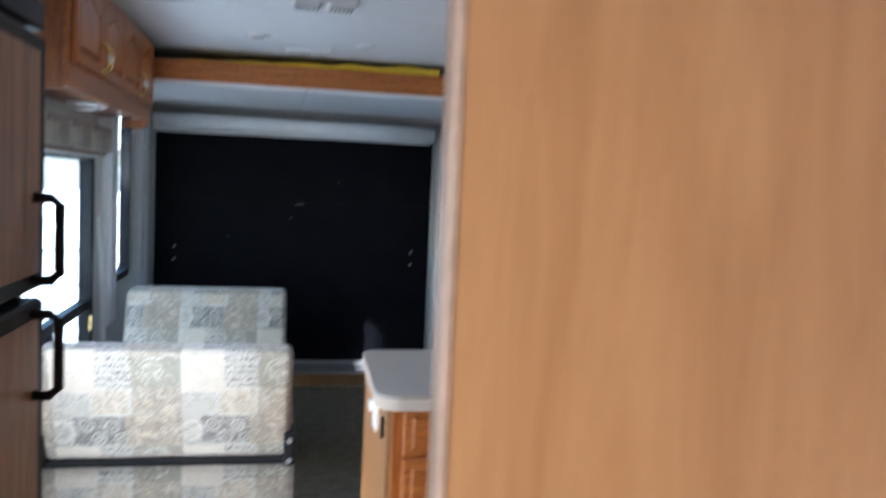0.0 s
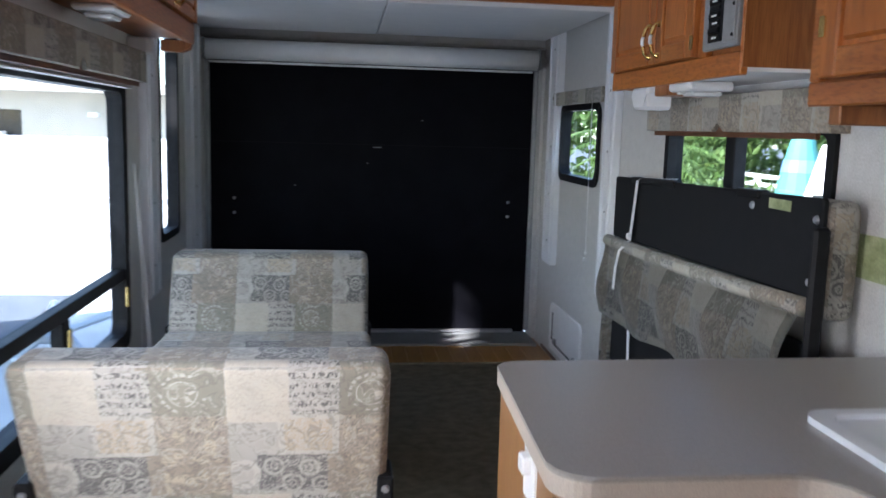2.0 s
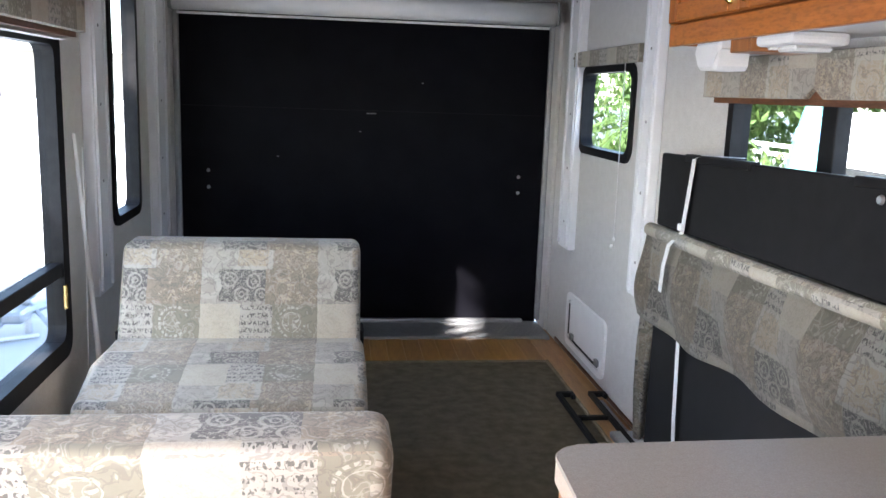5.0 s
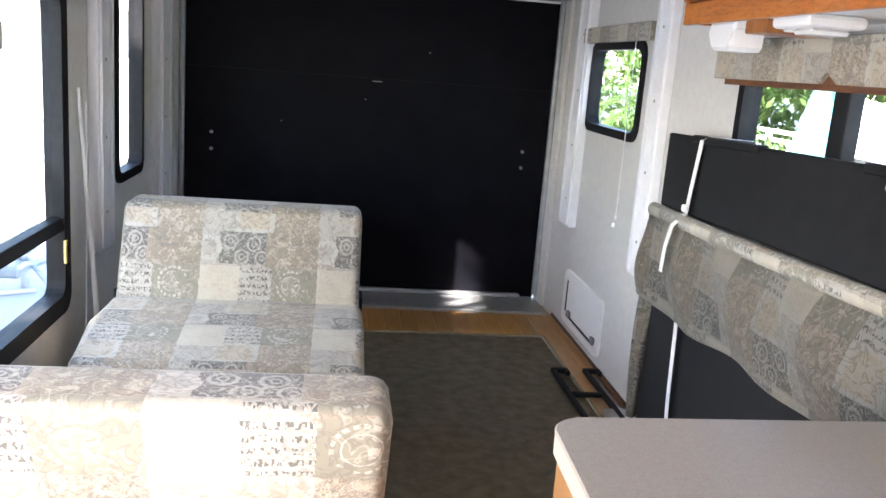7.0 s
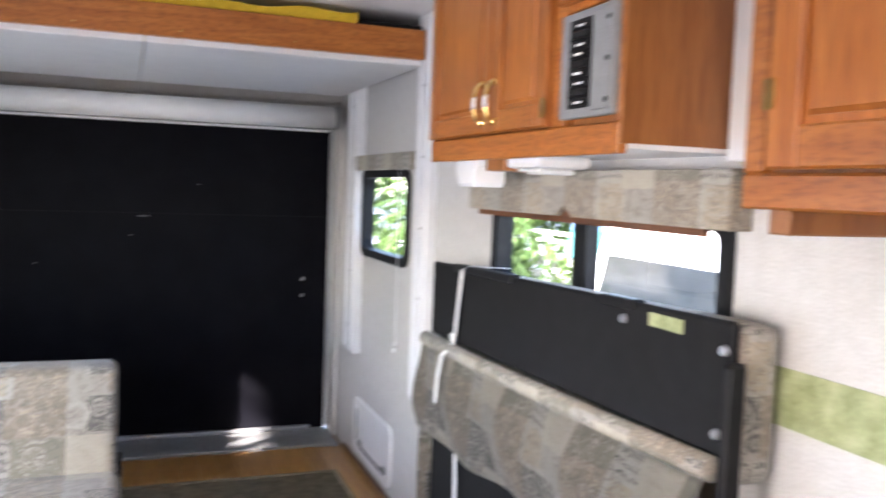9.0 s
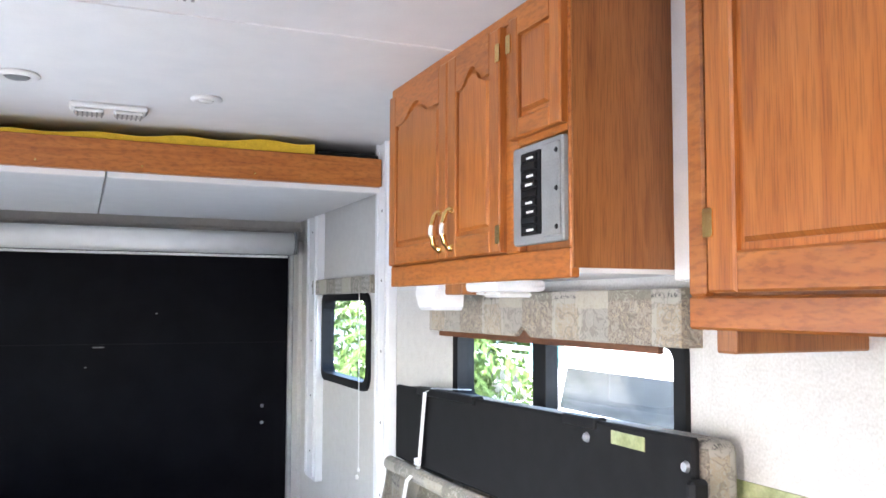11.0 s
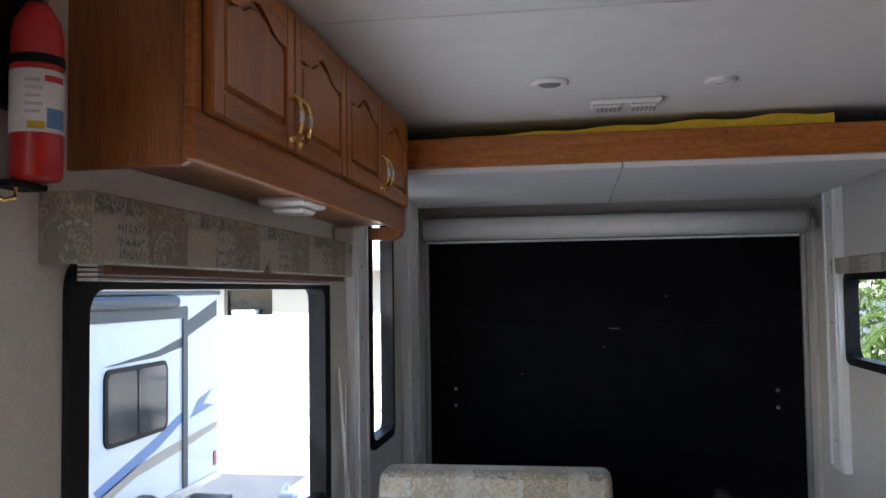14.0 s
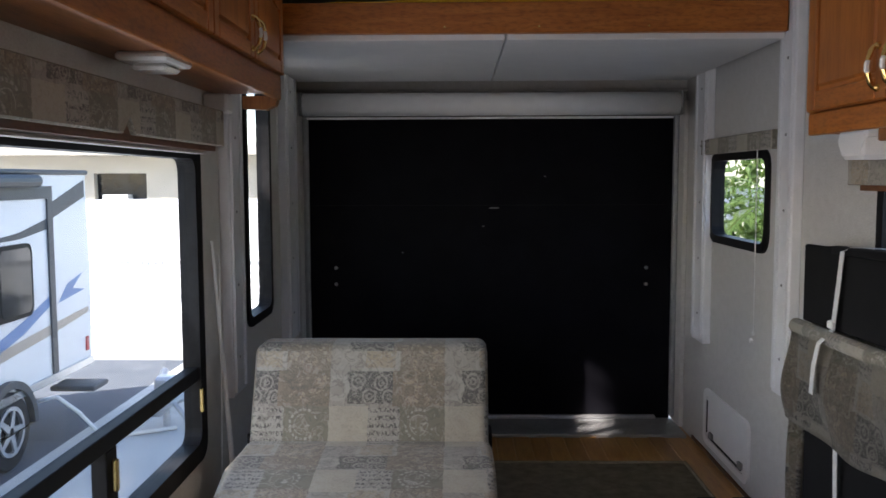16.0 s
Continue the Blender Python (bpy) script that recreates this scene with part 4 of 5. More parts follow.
for v0, v1, hv in ((1.285, 1.735, (1.305, 1.45)), (0.32, 1.265, (1.10, 1.245))):
    d = part("door", prism(bmesh.new(), rrect(0.37, 0.98, v0, v1, 0.012, 3), 0.0, 0.047, mf, 0.006), M_BLACK, fr, "black door frame")
    part("door_panel", prism(bmesh.new(), [(0.40, v0 + 0.03), (0.935, v0 + 0.03), (0.935, v1 - 0.03), (0.40, v1 - 0.03)], 0.0472, 0.0495, mf), M_PANELW, d, "wood-grain door panel")
    u = 0.90
    a, b_ = hv
    part("handle", tube(bmesh.new(), [mf @ Vector(p) for p in ((u, a, 0.045), (u, a, 0.078), (u, a + 0.012, 0.092), (u, b_ - 0.012, 0.092), (u, b_, 0.078), (u, b_, 0.045))], 0.0095, 10), M_BLACK, d, "black D-shaped handle", smooth=True)
fs = thing("fridge_surround", (0.33, 0.69, 0), "wood cabinet surround around the refrigerator", "cabinet")
part("upper_front", boxes((XL, FX - 0.02, 0.36, 0.9848, 1.80, CEIL - 0.002)), M_OAKD, fs)
part("vent_strip", boxes((XL + 0.1, FX - 0.005, 0.36, 0.9846, 1.7455, 1.7995), bev=0.004), M_BLACK, fs)
part("lower_front", boxes((XL, FX - 0.02, 0.36, 0.985, 0.0, 0.2995)), M_OAKD, fs)
part("near_panel", boxes((XL, FX, 0.335, 0.3598, 0.0, CEIL - 0.002)), M_MAPLE, fs)
part("far_panel", boxes((XL, FX - 0.045, 0.9852, 1.0, 0.0, CEIL - 0.002)), M_WALL, fs, "off-white end panel")


# ---- dinette seats ----
def pillow(x0, x1, prof, name, parent, material, bev=0.035):
    """A cushion: a (y, z) outline drawn out along x with soft edges."""
    bm = bmesh.new()
    prism(bm, prof, x0, x1, Matrix(((0, 0, 1, 0), (1, 0, 0, 0), (0, 1, 0, 0), (0, 0, 0, 1))))
    bmesh.ops.bevel(bm, geom=list(bm.edges), offset=bev, segments=4, affect="EDGES", profile=0.5)
    return part(name, bm, material, parent, smooth=True)


def dinette(y0, s, dz, x0, label, cloth):
    """A bench with a leaning back; s = 1 faces the rear of the coach."""
    def P(pts):
        return [(y0 + s * a, b + dz) for a, b in pts]
    d = thing("dinette_bench", (0.68, y0 + s * 0.5, 0), label, "bench", "dinette benches")
    x1 = 1.112
    back = pillow(x0, x1, P([(0.0, 0.90), (0.185, 0.90), (0.37, 0.475), (0.175, 0.465)]), "backrest", d, cloth)
    seat = pillow(x0 - 0.01, x1 + 0.012, P([(0.30, 0.575), (0.30, 0.44), (0.86, 0.42), (0.875, 0.515), (0.60, 0.56)]), "seat", d, cloth)
    bx = boxes((x0 + 0.03, x1 - 0.03, *sorted((y0 + s * 0.19, y0 + s * 0.80)), 0.10, 0.44 + dz - 0.02))
    part("base_frame", bx, M_VINYL, d, "black metal seat frame")
    bm = bmesh.new()
    grid_sheet(bm, lambda u, v: Vector((x0 - 0.015 + (x1 - x0 + 0.03) * u, y0 + s * (0.135 + 0.01 * math.sin(u * 9 + 2 * v) * v), 0.455 - 0.335 * v - 0.012 * math.sin(u * 7) * v)), 24, 8)
    bmesh.ops.solidify(bm, geom=bm.faces[:], thickness=0.008)
    part("skirt", bm, cloth, d, "hanging patchwork skirt", smooth=True)
    for xx in (x0 - 0.018, x1 - 0.018):
        part("hinge_plate", boxes((xx - 0.006, xx + 0.034, *sorted((y0 + s * 0.118, y0 + s * 0.24)), 0.45 + dz, 0.575 + dz), bev=0.006), M_BLACK, d, "black steel folding hinge")
        for zz in (0.47, 0.545):
            part("hinge_bolt", lathe(bmesh.new(), [(0.011, 0), (0.008, 0.008)], frame_y(y0 + s * 0.118, -s) @ Matrix.Translation((xx + 0.014, zz + dz, 0)), 10), M_STEEL, d)
    part("gap_rail", boxes((x0 + 0.01, x1 - 0.01, *sorted((y0 + s * 0.17, y0 + s * 0.2)), 0.44, 0.466), bev=0.004), M_BLACK, d)
    for xx in (x0 + 0.05, x1 - 0.09):
        for yy in (0.24, 0.74):
            part("leg", boxes((xx, xx + 0.04, *sorted((y0 + s * yy, y0 + s * (yy + 0.04))), 0.0, 0.0998)), M_BLACK, d)
    return d


dinette(2.285, 1, 0.0, 0.245, "patchwork-upholstered folding bench with its back to the aisle", M_FAB)
dinette(4.475, -1, -0.05, 0.225, "patchwork-upholstered folding bench by the ramp door", M_FABB_SHADED)
heater = thing("black_box", (0.15, 2.3, 0), "black metal box with a white label beside the bench", "box")
part("case", boxes((XL + 0.02, 0.24, 2.2, 2.46, 0.0, 0.40), bev=0.008), M_BLACK, heater)
part("label", boxes((0.16, 0.185, 2.196, 2.1998, 0.25, 0.33)), M_LABELW, heater)

# ---- folded sofa on the east wall ----
sofa = thing("folded_sofa", (2.25, 3.25, 0), "folded-up sofa bed with black board and patchwork cover", "sofa")
Y0s, Y1s = 2.41, 4.07


def raised(bm):
    """The folded board climbs slightly towards the galley."""
    for v in bm.verts:
        v.co.z += 0.04 * (Y1s - v.co.y) / (Y1s - Y0s)
    return bm


part("back_board", raised(boxes((2.205, 2.225, Y0s, Y1s, 0.985, 1.252), bev=0.006)), M_VINYL, sofa, "black fabric-covered board")
bm = raised(boxes((2.2252, XR - 0.02, Y0s - 0.01, Y1s - 0.01, 0.93, 1.246), bev=0.03, seg=3))
part("mattress", bm, M_FAB2_SHADED, sofa, smooth=True)
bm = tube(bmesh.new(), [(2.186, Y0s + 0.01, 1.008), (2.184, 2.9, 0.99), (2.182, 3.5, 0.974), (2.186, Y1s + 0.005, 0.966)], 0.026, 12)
part("cover_roll", bm, M_FABB_SHADED, sofa, "rolled edge of the patchwork cover", smooth=True)
bm = bmesh.new()


def drape(u, v):
    y = Y0s + 0.02 + (Y1s - Y0s + 0.02) * u
    low = 0.64 + 0.014 * math.sin(u * 4.2 + 0.6) + 0.007 * math.sin(u * 15)
    top = 0.945 + 0.04 * (1 - u)
    z = top + (low - top) * v
    return Vector((2.175 - (0.055 - 0.03 * u) * math.sin(math.pi * min(1, v * 1.05)) * (0.7 + 0.3 * math.sin(u * 6)) - 0.012 * math.sin(u * 23 + v * 5), y, z))


grid_sheet(bm, drape, 60, 14)
bmesh.ops.solidify(bm, geom=bm.faces[:], thickness=0.012)
part("cover", bm, M_FAB2_SHADED, sofa, "draped patchwork cover", smooth=True)
bm = bmesh.new()
grid_sheet(bm, lambda u, v: Vector((2.215 + 0.10 * u * (1 - 0.2 * v) - 0.02 * math.sin(v * 3), Y1s + 0.035 + 0.02 * math.sin(u * 7 + v * 3) + 0.05 * v, 0.92 - 0.82 * v)), 10, 16)
bmesh.ops.solidify(bm, geom=bm.faces[:], thickness=0.01)
part("cover_flap", bm, M_FAB2_SHADED, sofa, "hanging end flap of the cover", smooth=True)
part("seat_board", boxes((2.215, 2.232, Y0s + 0.02, Y1s - 0.02, 0.09, 0.90), bev=0.004), M_VINYL, sofa, "black lower board")
part("end_post", boxes((2.17, 2.215, 2.372, 2.396, 0.05, 1.22), bev=0.008), M_BLACK, sofa, "black steel end post")
for ya, yb in ((2.74, 2.88), (3.385, 3.845)):
    part("corner_clip", raised(boxes((2.197, 2.235, ya, yb, 1.232, 1.258), bev=0.004)), M_BLACK, sofa)
part("tag", boxes((2.2025, 2.2048, 2.56, 2.68, 1.243, 1.272)), M_GREEN, sofa, "green paper tag")
for yy, zz in ((2.43, 1.235), (2.44, 1.07), (2.78, 1.242)):
    part("bolt", lathe(bmesh.new(), [(0.012, 0), (0.009, 0.007)], frame_x(2.205, -1) @ Matrix.Translation((yy, zz, 0)), 10), M_ALU, sofa)
for yy in (2.5, 3.82):
    part("foot", boxes((2.2, 2.26, yy, yy + 0.06, 0.03, 0.0898)), M_BLACK, sofa)
ledge = struct(part("floor_ledge", boxes((2.20, XR - 0.019, 2.29, 4.4, 0.0, 0.03), bev=0.006), M_STEEL), "pale grey ledge under the folded sofa", "trim")
strap = thing("tie_strap", (2.18, 3.86, 1.27), "white webbing strap tied round the folded sofa", "strap")
bm = bmesh.new()
upper = [(2.32, 3.65, 1.266), (2.21, 3.735, 1.266), (2.193, 3.75, 1.252), (2.186, 3.785, 1.0), (2.145, 3.79, 0.955), (2.135, 3.80, 0.88), (2.13, 3.80, 0.79)]
lower = [(2.19, 3.75, 0.66), (2.195, 3.74, 0.35), (2.20, 3.71, 0.034)]
for (a, b_) in (*zip(upper, upper[1:]), *zip(lower, lower[1:])):
    va, vb = Vector(a), Vector(b_)
    h = Vector((0, 0.013, 0)) if abs(va.z - vb.z) > 0.03 else Vector((0.006, 0.012, 0))
    o = Vector((-0.0025, 0, 0.001))
    vs = [bm.verts.new(p) for p in (va - h, va + h, vb + h, vb - h, va - h + o, va + h + o, vb + h + o, vb - h + o)]
    for f in ((0, 1, 2, 3), (7, 6, 5, 4), (0, 4, 5, 1), (1, 5, 6, 2), (2, 6, 7, 3), (3, 7, 4, 0)):
        bm.faces.new([vs[i] for i in f])
part("webbing", bm, M_STRAP, strap)
part("buckle", boxes((2.172, 2.186, 3.765, 3.80, 1.005, 1.03), bev=0.003), M_WHITE, strap)

# black steel leg frame lying on the floor
lf = thing("steel_leg_frame", (2.18, 4.4, 0), "black steel folding leg frame lying on the floor", "frame")
for xx in (2.085, 2.245):
    part("leg", boxes((xx, xx + 0.022, 3.7, 4.85, 0.012, 0.036), bev=0.003), M_BLACK, lf)
    part("hook", boxes((xx, xx + 0.085, 4.8502, 4.876, 0.012, 0.036), (xx + 0.065, xx + 0.085, 4.82, 4.85, 0.012, 0.036), bev=0.003), M_BLACK, lf)
part("crossbar", boxes((2.1072, 2.2448, 4.55, 4.575, 0.014, 0.034), bev=0.003), M_BLACK, lf)
track = thing("studded_track", (2.29, 4.3, 0), "black studded track strip on the floor", "track")
part("strip", boxes((2.275, 2.3, 3.7, 4.82, -0.011, 0.012), bev=0.003), M_BLACK, track)
bm = bmesh.new()
for k in range(40):
    box(bm, 2.279, 2.296, 3.72 + k * 0.0272, 3.733 + k * 0.0272, 0.012, 0.019)
tagged(part("studs", bm, M_STEEL, track), kind="stuff")

# access hatch
hatch = thing("access_hatch", (XR, 5.25, 0.05), "white plastic access hatch low on the side wall", "hatch")
mh = frame_x(XR, -1)
part("hatch_frame", ring(bmesh.new(), rrect(4.93, 5.63, 0.06, 0.36, 0.05), rrect(4.975, 5.585, 0.095, 0.325, 0.035), 0, 0.014, mh), M_WHITE, hatch)
part("hatch_door", prism(bmesh.new(), rrect(4.978, 5.582, 0.098, 0.322, 0.035), 0.0, 0.009, mh, 0.003), M_WHITE, hatch)
part("hatch_seal", prism(bmesh.new(), rrect(5.562, 5.574, 0.125, 0.30, 0.003, 2), 0.0092, 0.013, mh), M_BLACK, hatch, "black rubber edge seal")
part("hatch_seal", prism(bmesh.new(), rrect(5.02, 5.54, 0.103, 0.113, 0.003, 2), 0.0092, 0.013, mh), M_BLACK, hatch, "black rubber edge seal")
for yy in (5.0, 5.46):
    part("hatch_hinge", prism(bmesh.new(), rrect(yy, yy + 0.05, 0.114, 0.145, 0.005, 2), 0.0092, 0.022, mh), M_BREAK, hatch)
knob = thing("wall_hook", (XR, 4.85, 0.79), "small white wall button under the window", "hook")
part("button", lathe(bmesh.new(), [(0.012, 0), (0.01, 0.01)], frame_x(XR, -1) @ Matrix.Translation((4.95, 0.74, 0)), 12), M_WHITE, knob)
grille = thing("wall_vent", (XR, 5.9, 1.6), "small white louvred vent beside the ramp door", "vent")
for k in range(4):
    part("louvre", prism(bmesh.new(), [(5.87, 1.56 + k * 0.022), (5.95, 1.56 + k * 0.022), (5.95, 1.572 + k * 0.022), (5.87, 1.572 + k * 0.022)], 0, 0.008, mh), M_WHITE, grille)

# ---- rug ----
rug = thing("carpet_runner", (1.6, 3.0, 0), "worn grey-brown carpet laid over the plank floor", "carpet")
bm = bmesh.new()
grid_sheet(bm, lambda u, v: Vector((0.12 + 2.06 * u + 0.006 * math.sin(v * 40), 0.3 + 5.13 * v + 0.012 * math.sin(u * 9), 0.004 + 0.0025 * math.sin(u * 25) * math.sin(v * 37))), 40, 90)
bmesh.ops.solidify(bm, geom=bm.faces[:], thickness=0.007)
part("carpet_sheet", bm, M_RUG, rug, smooth=True)
part("edge_binding", boxes((0.125, 2.172, 5.418, 5.436, 0.0, 0.0135), bev=0.003), M_RUG, rug)
part("edge_binding", boxes((2.1722, 2.188, 0.32, 5.436, 0.0, 0.0135), bev=0.003), M_RUG, rug)

# ---- ceiling fittings ----
for cx, cy, nm in ((0.92, 3.92, 0), (1.49, 4.0, 1)):
    pl = thing("ceiling_lamp", (cx, cy, CEIL), "small round white recessed ceiling lamp", "lamp", "round ceiling lamps")
    rr_ = 0.062 if nm == 0 else 0.05
    part("bezel", lathe(bmesh.new(), [(rr_, 0.0), (rr_ + 0.004, -0.008), (rr_ - 0.012, -0.016), (rr_ - 0.022, -0.010)], Matrix.Translation((cx, cy, CEIL)), 28), M_WHITE, pl, smooth=True)
    part("bulb", lathe(bmesh.new(), [(rr_ - 0.024, -0.0102), (rr_ - 0.03, -0.015), (0.01, -0.018)], Matrix.Translation((cx, cy, CEIL)), 20), M_LENS if nm else M_BREAK, pl, smooth=True)


def ceiling_vent(cx, cy, w, h):
    v = thing("ceiling_vent", (cx, cy, CEIL), "white rectangular twin-grille ceiling vent", "vent", "twin ceiling vents")
    part("housing", boxes((cx - w, cx + w, cy - h, cy + h, CEIL - 0.02, CEIL - 0.0005), bev=0.008), M_WHITE, v)
    for s in (-1, 1):
        part("lens", boxes((cx + s * w * 0.5 - w * 0.38, cx + s * w * 0.5 + w * 0.38, cy - h * 0.72, cy + h * 0.72, CEIL - 0.034, CEIL - 0.0202), bev=0.006), M_LENS, v)
        for k in range(6):
            xx = cx + s * w * 0.5 - w * 0.30 + k * w * 0.12
            part("rib", boxes((xx, xx + w * 0.04, cy - h * 0.65, cy + h * 0.65, CEIL - 0.038, CEIL - 0.0342)), M_BREAK, v)


ceiling_vent(1.19, 4.26, 0.13, 0.055)
ceiling_vent(1.207, 2.93, 0.14, 0.06)
# collar of the unseen roof opening, added along with its lamp
rv = thing("added_roof_vent", (1.25, 1.2, CEIL), "unseen white square roof vent added for its light", "roof vent")
part("collar", ring(bmesh.new(), rrect(1.05, 1.45, 1.0, 1.4, 0.02, 3), rrect(1.09, 1.41, 1.04, 1.36, 0.01, 3), CEIL - 0.015, CEIL + 0.06, idm), M_WHITE, rv)

# ---- fire extinguisher ----
fx, fy, fz = XL + 0.06, 2.33, 1.733
fe = thing("fire_extinguisher", (fx, fy, fz), "red fire extinguisher with white label in a wall bracket", "fire extinguisher")
mt = Matrix.Translation((fx, fy, fz))
part("cylinder", lathe(bmesh.new(), [(0.036, 0), (0.041, 0.006), (0.0415, 0.235), (0.037, 0.262), (0.024, 0.285), (0.017, 0.295)], mt, 32), M_RED, fe, smooth=True)
part("label_band", lathe(bmesh.new(), [(0.0417, 0.075), (0.0421, 0.0752), (0.0421, 0.178), (0.0417, 0.1782)], mt, 32), M_LABELW, fe, "white instruction label", smooth=True)
part("strap", lathe(bmesh.new(), [(0.042, 0.188), (0.0432, 0.189), (0.0432, 0.203), (0.042, 0.204)], mt, 32), M_BLACK, fe, "black rubber strap", smooth=True)


def arc_patch(a0, a1, z0, z1, r, n=6):
    bm = bmesh.new()
    vs = [[bm.verts.new(mt @ Vector((rr * math.cos(radians(a0 + (a1 - a0) * i / n)), rr * math.sin(radians(a0 + (a1 - a0) * i / n)), z))) for rr, z in ((r, z0), (r, z1), (r + 0.0005, z1), (r + 0.0005, z0))] for i in range(n + 1)]
    for A, B in zip(vs, vs[1:]):
        for j in range(4):
            bm.faces.new((A[j], A[(j + 1) % 4], B[(j + 1) % 4], B[j]))
    bm.faces.new(vs[0])
    bm.faces.new(vs[-1][::-1])
    return bm


part("label_block", arc_patch(-75, -40, 0.08, 0.092, 0.0422), M_YELLOW, fe, "yellow mark")
part("label_block", arc_patch(-35, 15, 0.082, 0.115, 0.0422), M_BLUE, fe, "blue picture block")
for k in range(5):
    part("text_bar", arc_patch(-80, -50 + (k % 2) * 6, 0.105 + k * 0.013, 0.110 + k * 0.013, 0.0422), M_SHADE, fe)
part("text_bar", arc_patch(-40, 10, 0.158, 0.168, 0.0422), M_RED, fe)
part("valve", lathe(bmesh.new(), [(0.014, 0.294), (0.016, 0.30), (0.014, 0.325)], mt, 16), M_BLACK, fe)
part("gauge", lathe(bmesh.new(), [(0.014, 0), (0.015, 0.006), (0.011, 0.010)], mt @ Matrix.Translation((0.012, -0.005, 0.312)) @ Matrix.Rotation(radians(90), 4, "Y") @ Matrix.Rotation(radians(-25), 4, "X"), 18), M_ALU, fe, "round pressure gauge")
part("lever", boxes((fx - 0.012, fx + 0.012, fy - 0.055, fy + 0.03, fz + 0.326, fz + 0.336), (fx - 0.01, fx + 0.01, fy - 0.06, fy + 0.02, fz + 0.345, fz + 0.352), bev=0.002), M_BLACK, fe)
part("bracket", boxes((XL, XL + 0.02, fy - 0.055, fy + 0.055, fz + 0.12, fz + 0.34), bev=0.003), M_BLACK, fe, "black wall bracket")
part("bracket_shelf", boxes((XL, XL + 0.05, fy - 0.05, fy + 0.05, fz - 0.012, fz - 0.001), bev=0.003), M_BLACK, fe)
hk = thing("brass_hook", (XL, 2.3, 1.72), "small brass double hook on the wall", "hook")
bm = bmesh.new()
for s in (-1, 1):
    tube(bm, [(XL, 2.29 + s * 0.005, 1.715), (XL + 0.02, 2.29 + s * 0.015, 1.70), (XL + 0.035, 2.29 + s * 0.022, 1.705), (XL + 0.035, 2.29 + s * 0.024, 1.722)], 0.004, 8)
part("hook", bm, M_BRASS, hk)

# ---- outdoors ----
ground = struct(part("ground", boxes((-200, 200, -200, 200, GROUND - 0.2, GROUND)), M_ASPH), "dark asphalt yard", "ground")
struct(part("pavement", boxes((-60, -2.86, 13.0, 40, GROUND, GROUND + 0.02)), M_CONC), "sunlit pale concrete yard", "pavement")
# pale strip puts the sunlit ground beyond the trailer's shadow into colour
bm = prism(bmesh.new(), [(-0.3, 3.0), (-0.3, 40), (-2.85, 40), (-2.85, 3.0)], GROUND, GROUND + 0.015, idm)
struct(part("pavement", bm, M_CONC), "pale concrete strip beside the coach, standing in for sunlit ground", "pavement")

# neighbour's travel trailer
TX, TYa, TYb, TZa, TZb = -3.0, 4.2, 10.15, -0.5, 1.53
tr = thing("travel_trailer", (TX - 1.2, 7.2, GROUND), "white travel trailer with dark trim and blue graphics", "trailer")
bm = prism(bmesh.new(), [(TYa, TZa), (TYb, TZa + 0.05), (TYb + 0.05, 0.4), (TYb, TZb), (TYa, TZb)], 0.0, 2.3, frame_x(TX, -1), 0.03)
part("body", bm, M_GEL, tr)
mt_ = frame_x(TX, 1) @ Matrix.Translation((0.15, 0, 0))


def decal(name, pts, material, w=0.004, lab=""):
    part(name, prism(bmesh.new(), pts, 0.0, w, mt_), material, tr, lab)


decal("trim_strip", [(9.12, TZa + 0.06), (9.22, TZa + 0.06), (9.22, 1.298), (9.12, 1.298)], M_TRIMG, 0.02)
decal("roof_band", [(TYa - 0.14, 1.30), (9.22, 1.30), (9.22, 1.42), (TYa - 0.14, 1.42)], M_TRIMG, 0.02)
decal("graphic", [(9.23, 1.10), (TYb - 0.18, 1.30), (TYb - 0.18, 1.48), (9.23, 1.26)], M_TRIMG)
decal("graphic", [(7.6, 0.92), (8.6, 1.0), (9.11, 1.1), (9.11, 1.0), (8.6, 0.94)], M_TRIMG)
decal("graphic", [(9.3, 0.25), (9.9, 0.32), (9.62, 0.36), (9.85, 0.5), (9.5, 0.42)], M_BLUE)
decal("graphic", [(7.5, -0.1), (8.6, 0.18), (9.11, 0.34), (9.11, 0.24), (8.6, 0.06), (7.6, -0.18)], M_BLUE)
decal("graphic", [(6.5, -0.42), (8.2, -0.02), (9.11, 0.06), (9.97, 0.12), (9.97, 0.06), (9.11, -0.04), (8.2, -0.12), (6.6, -0.48)], M_TAN)
part("rub_rail", boxes((TX, TX + 0.03, TYa, TYb, TZa - 0.001, TZa + 0.07)), M_ALU, tr)
wdw = part("window", prism(bmesh.new(), rrect(7.65, 8.78, 0.22, 0.90, 0.09), 0.0, 0.022, mt_), M_BLACK, tr)
part("pane", prism(bmesh.new(), rrect(7.69, 8.18, 0.26, 0.86, 0.06), 0.0222, 0.025, mt_), M_TINT, wdw)
part("pane", prism(bmesh.new(), rrect(8.21, 8.74, 0.26, 0.86, 0.06), 0.0222, 0.025, mt_), M_TINT, wdw)
part("awning_arm", tube(bmesh.new(), [(TX + 0.05, 7.05, TZa), (TX + 0.05, 7.05, 1.4)], 0.025, 8), M_GEL, tr)
part("awning_roll", tube(bmesh.new(), [(TX + 0.06, TYa, 1.47), (TX + 0.06, 9.0, 1.47)], 0.06, 10), M_TRIMG, tr)
part("roof", boxes((TX - 2.32, TX + 0.03, TYa - 0.02, TYb + 0.03, TZb, TZb + 0.05), bev=0.015), M_TRIMG, tr)
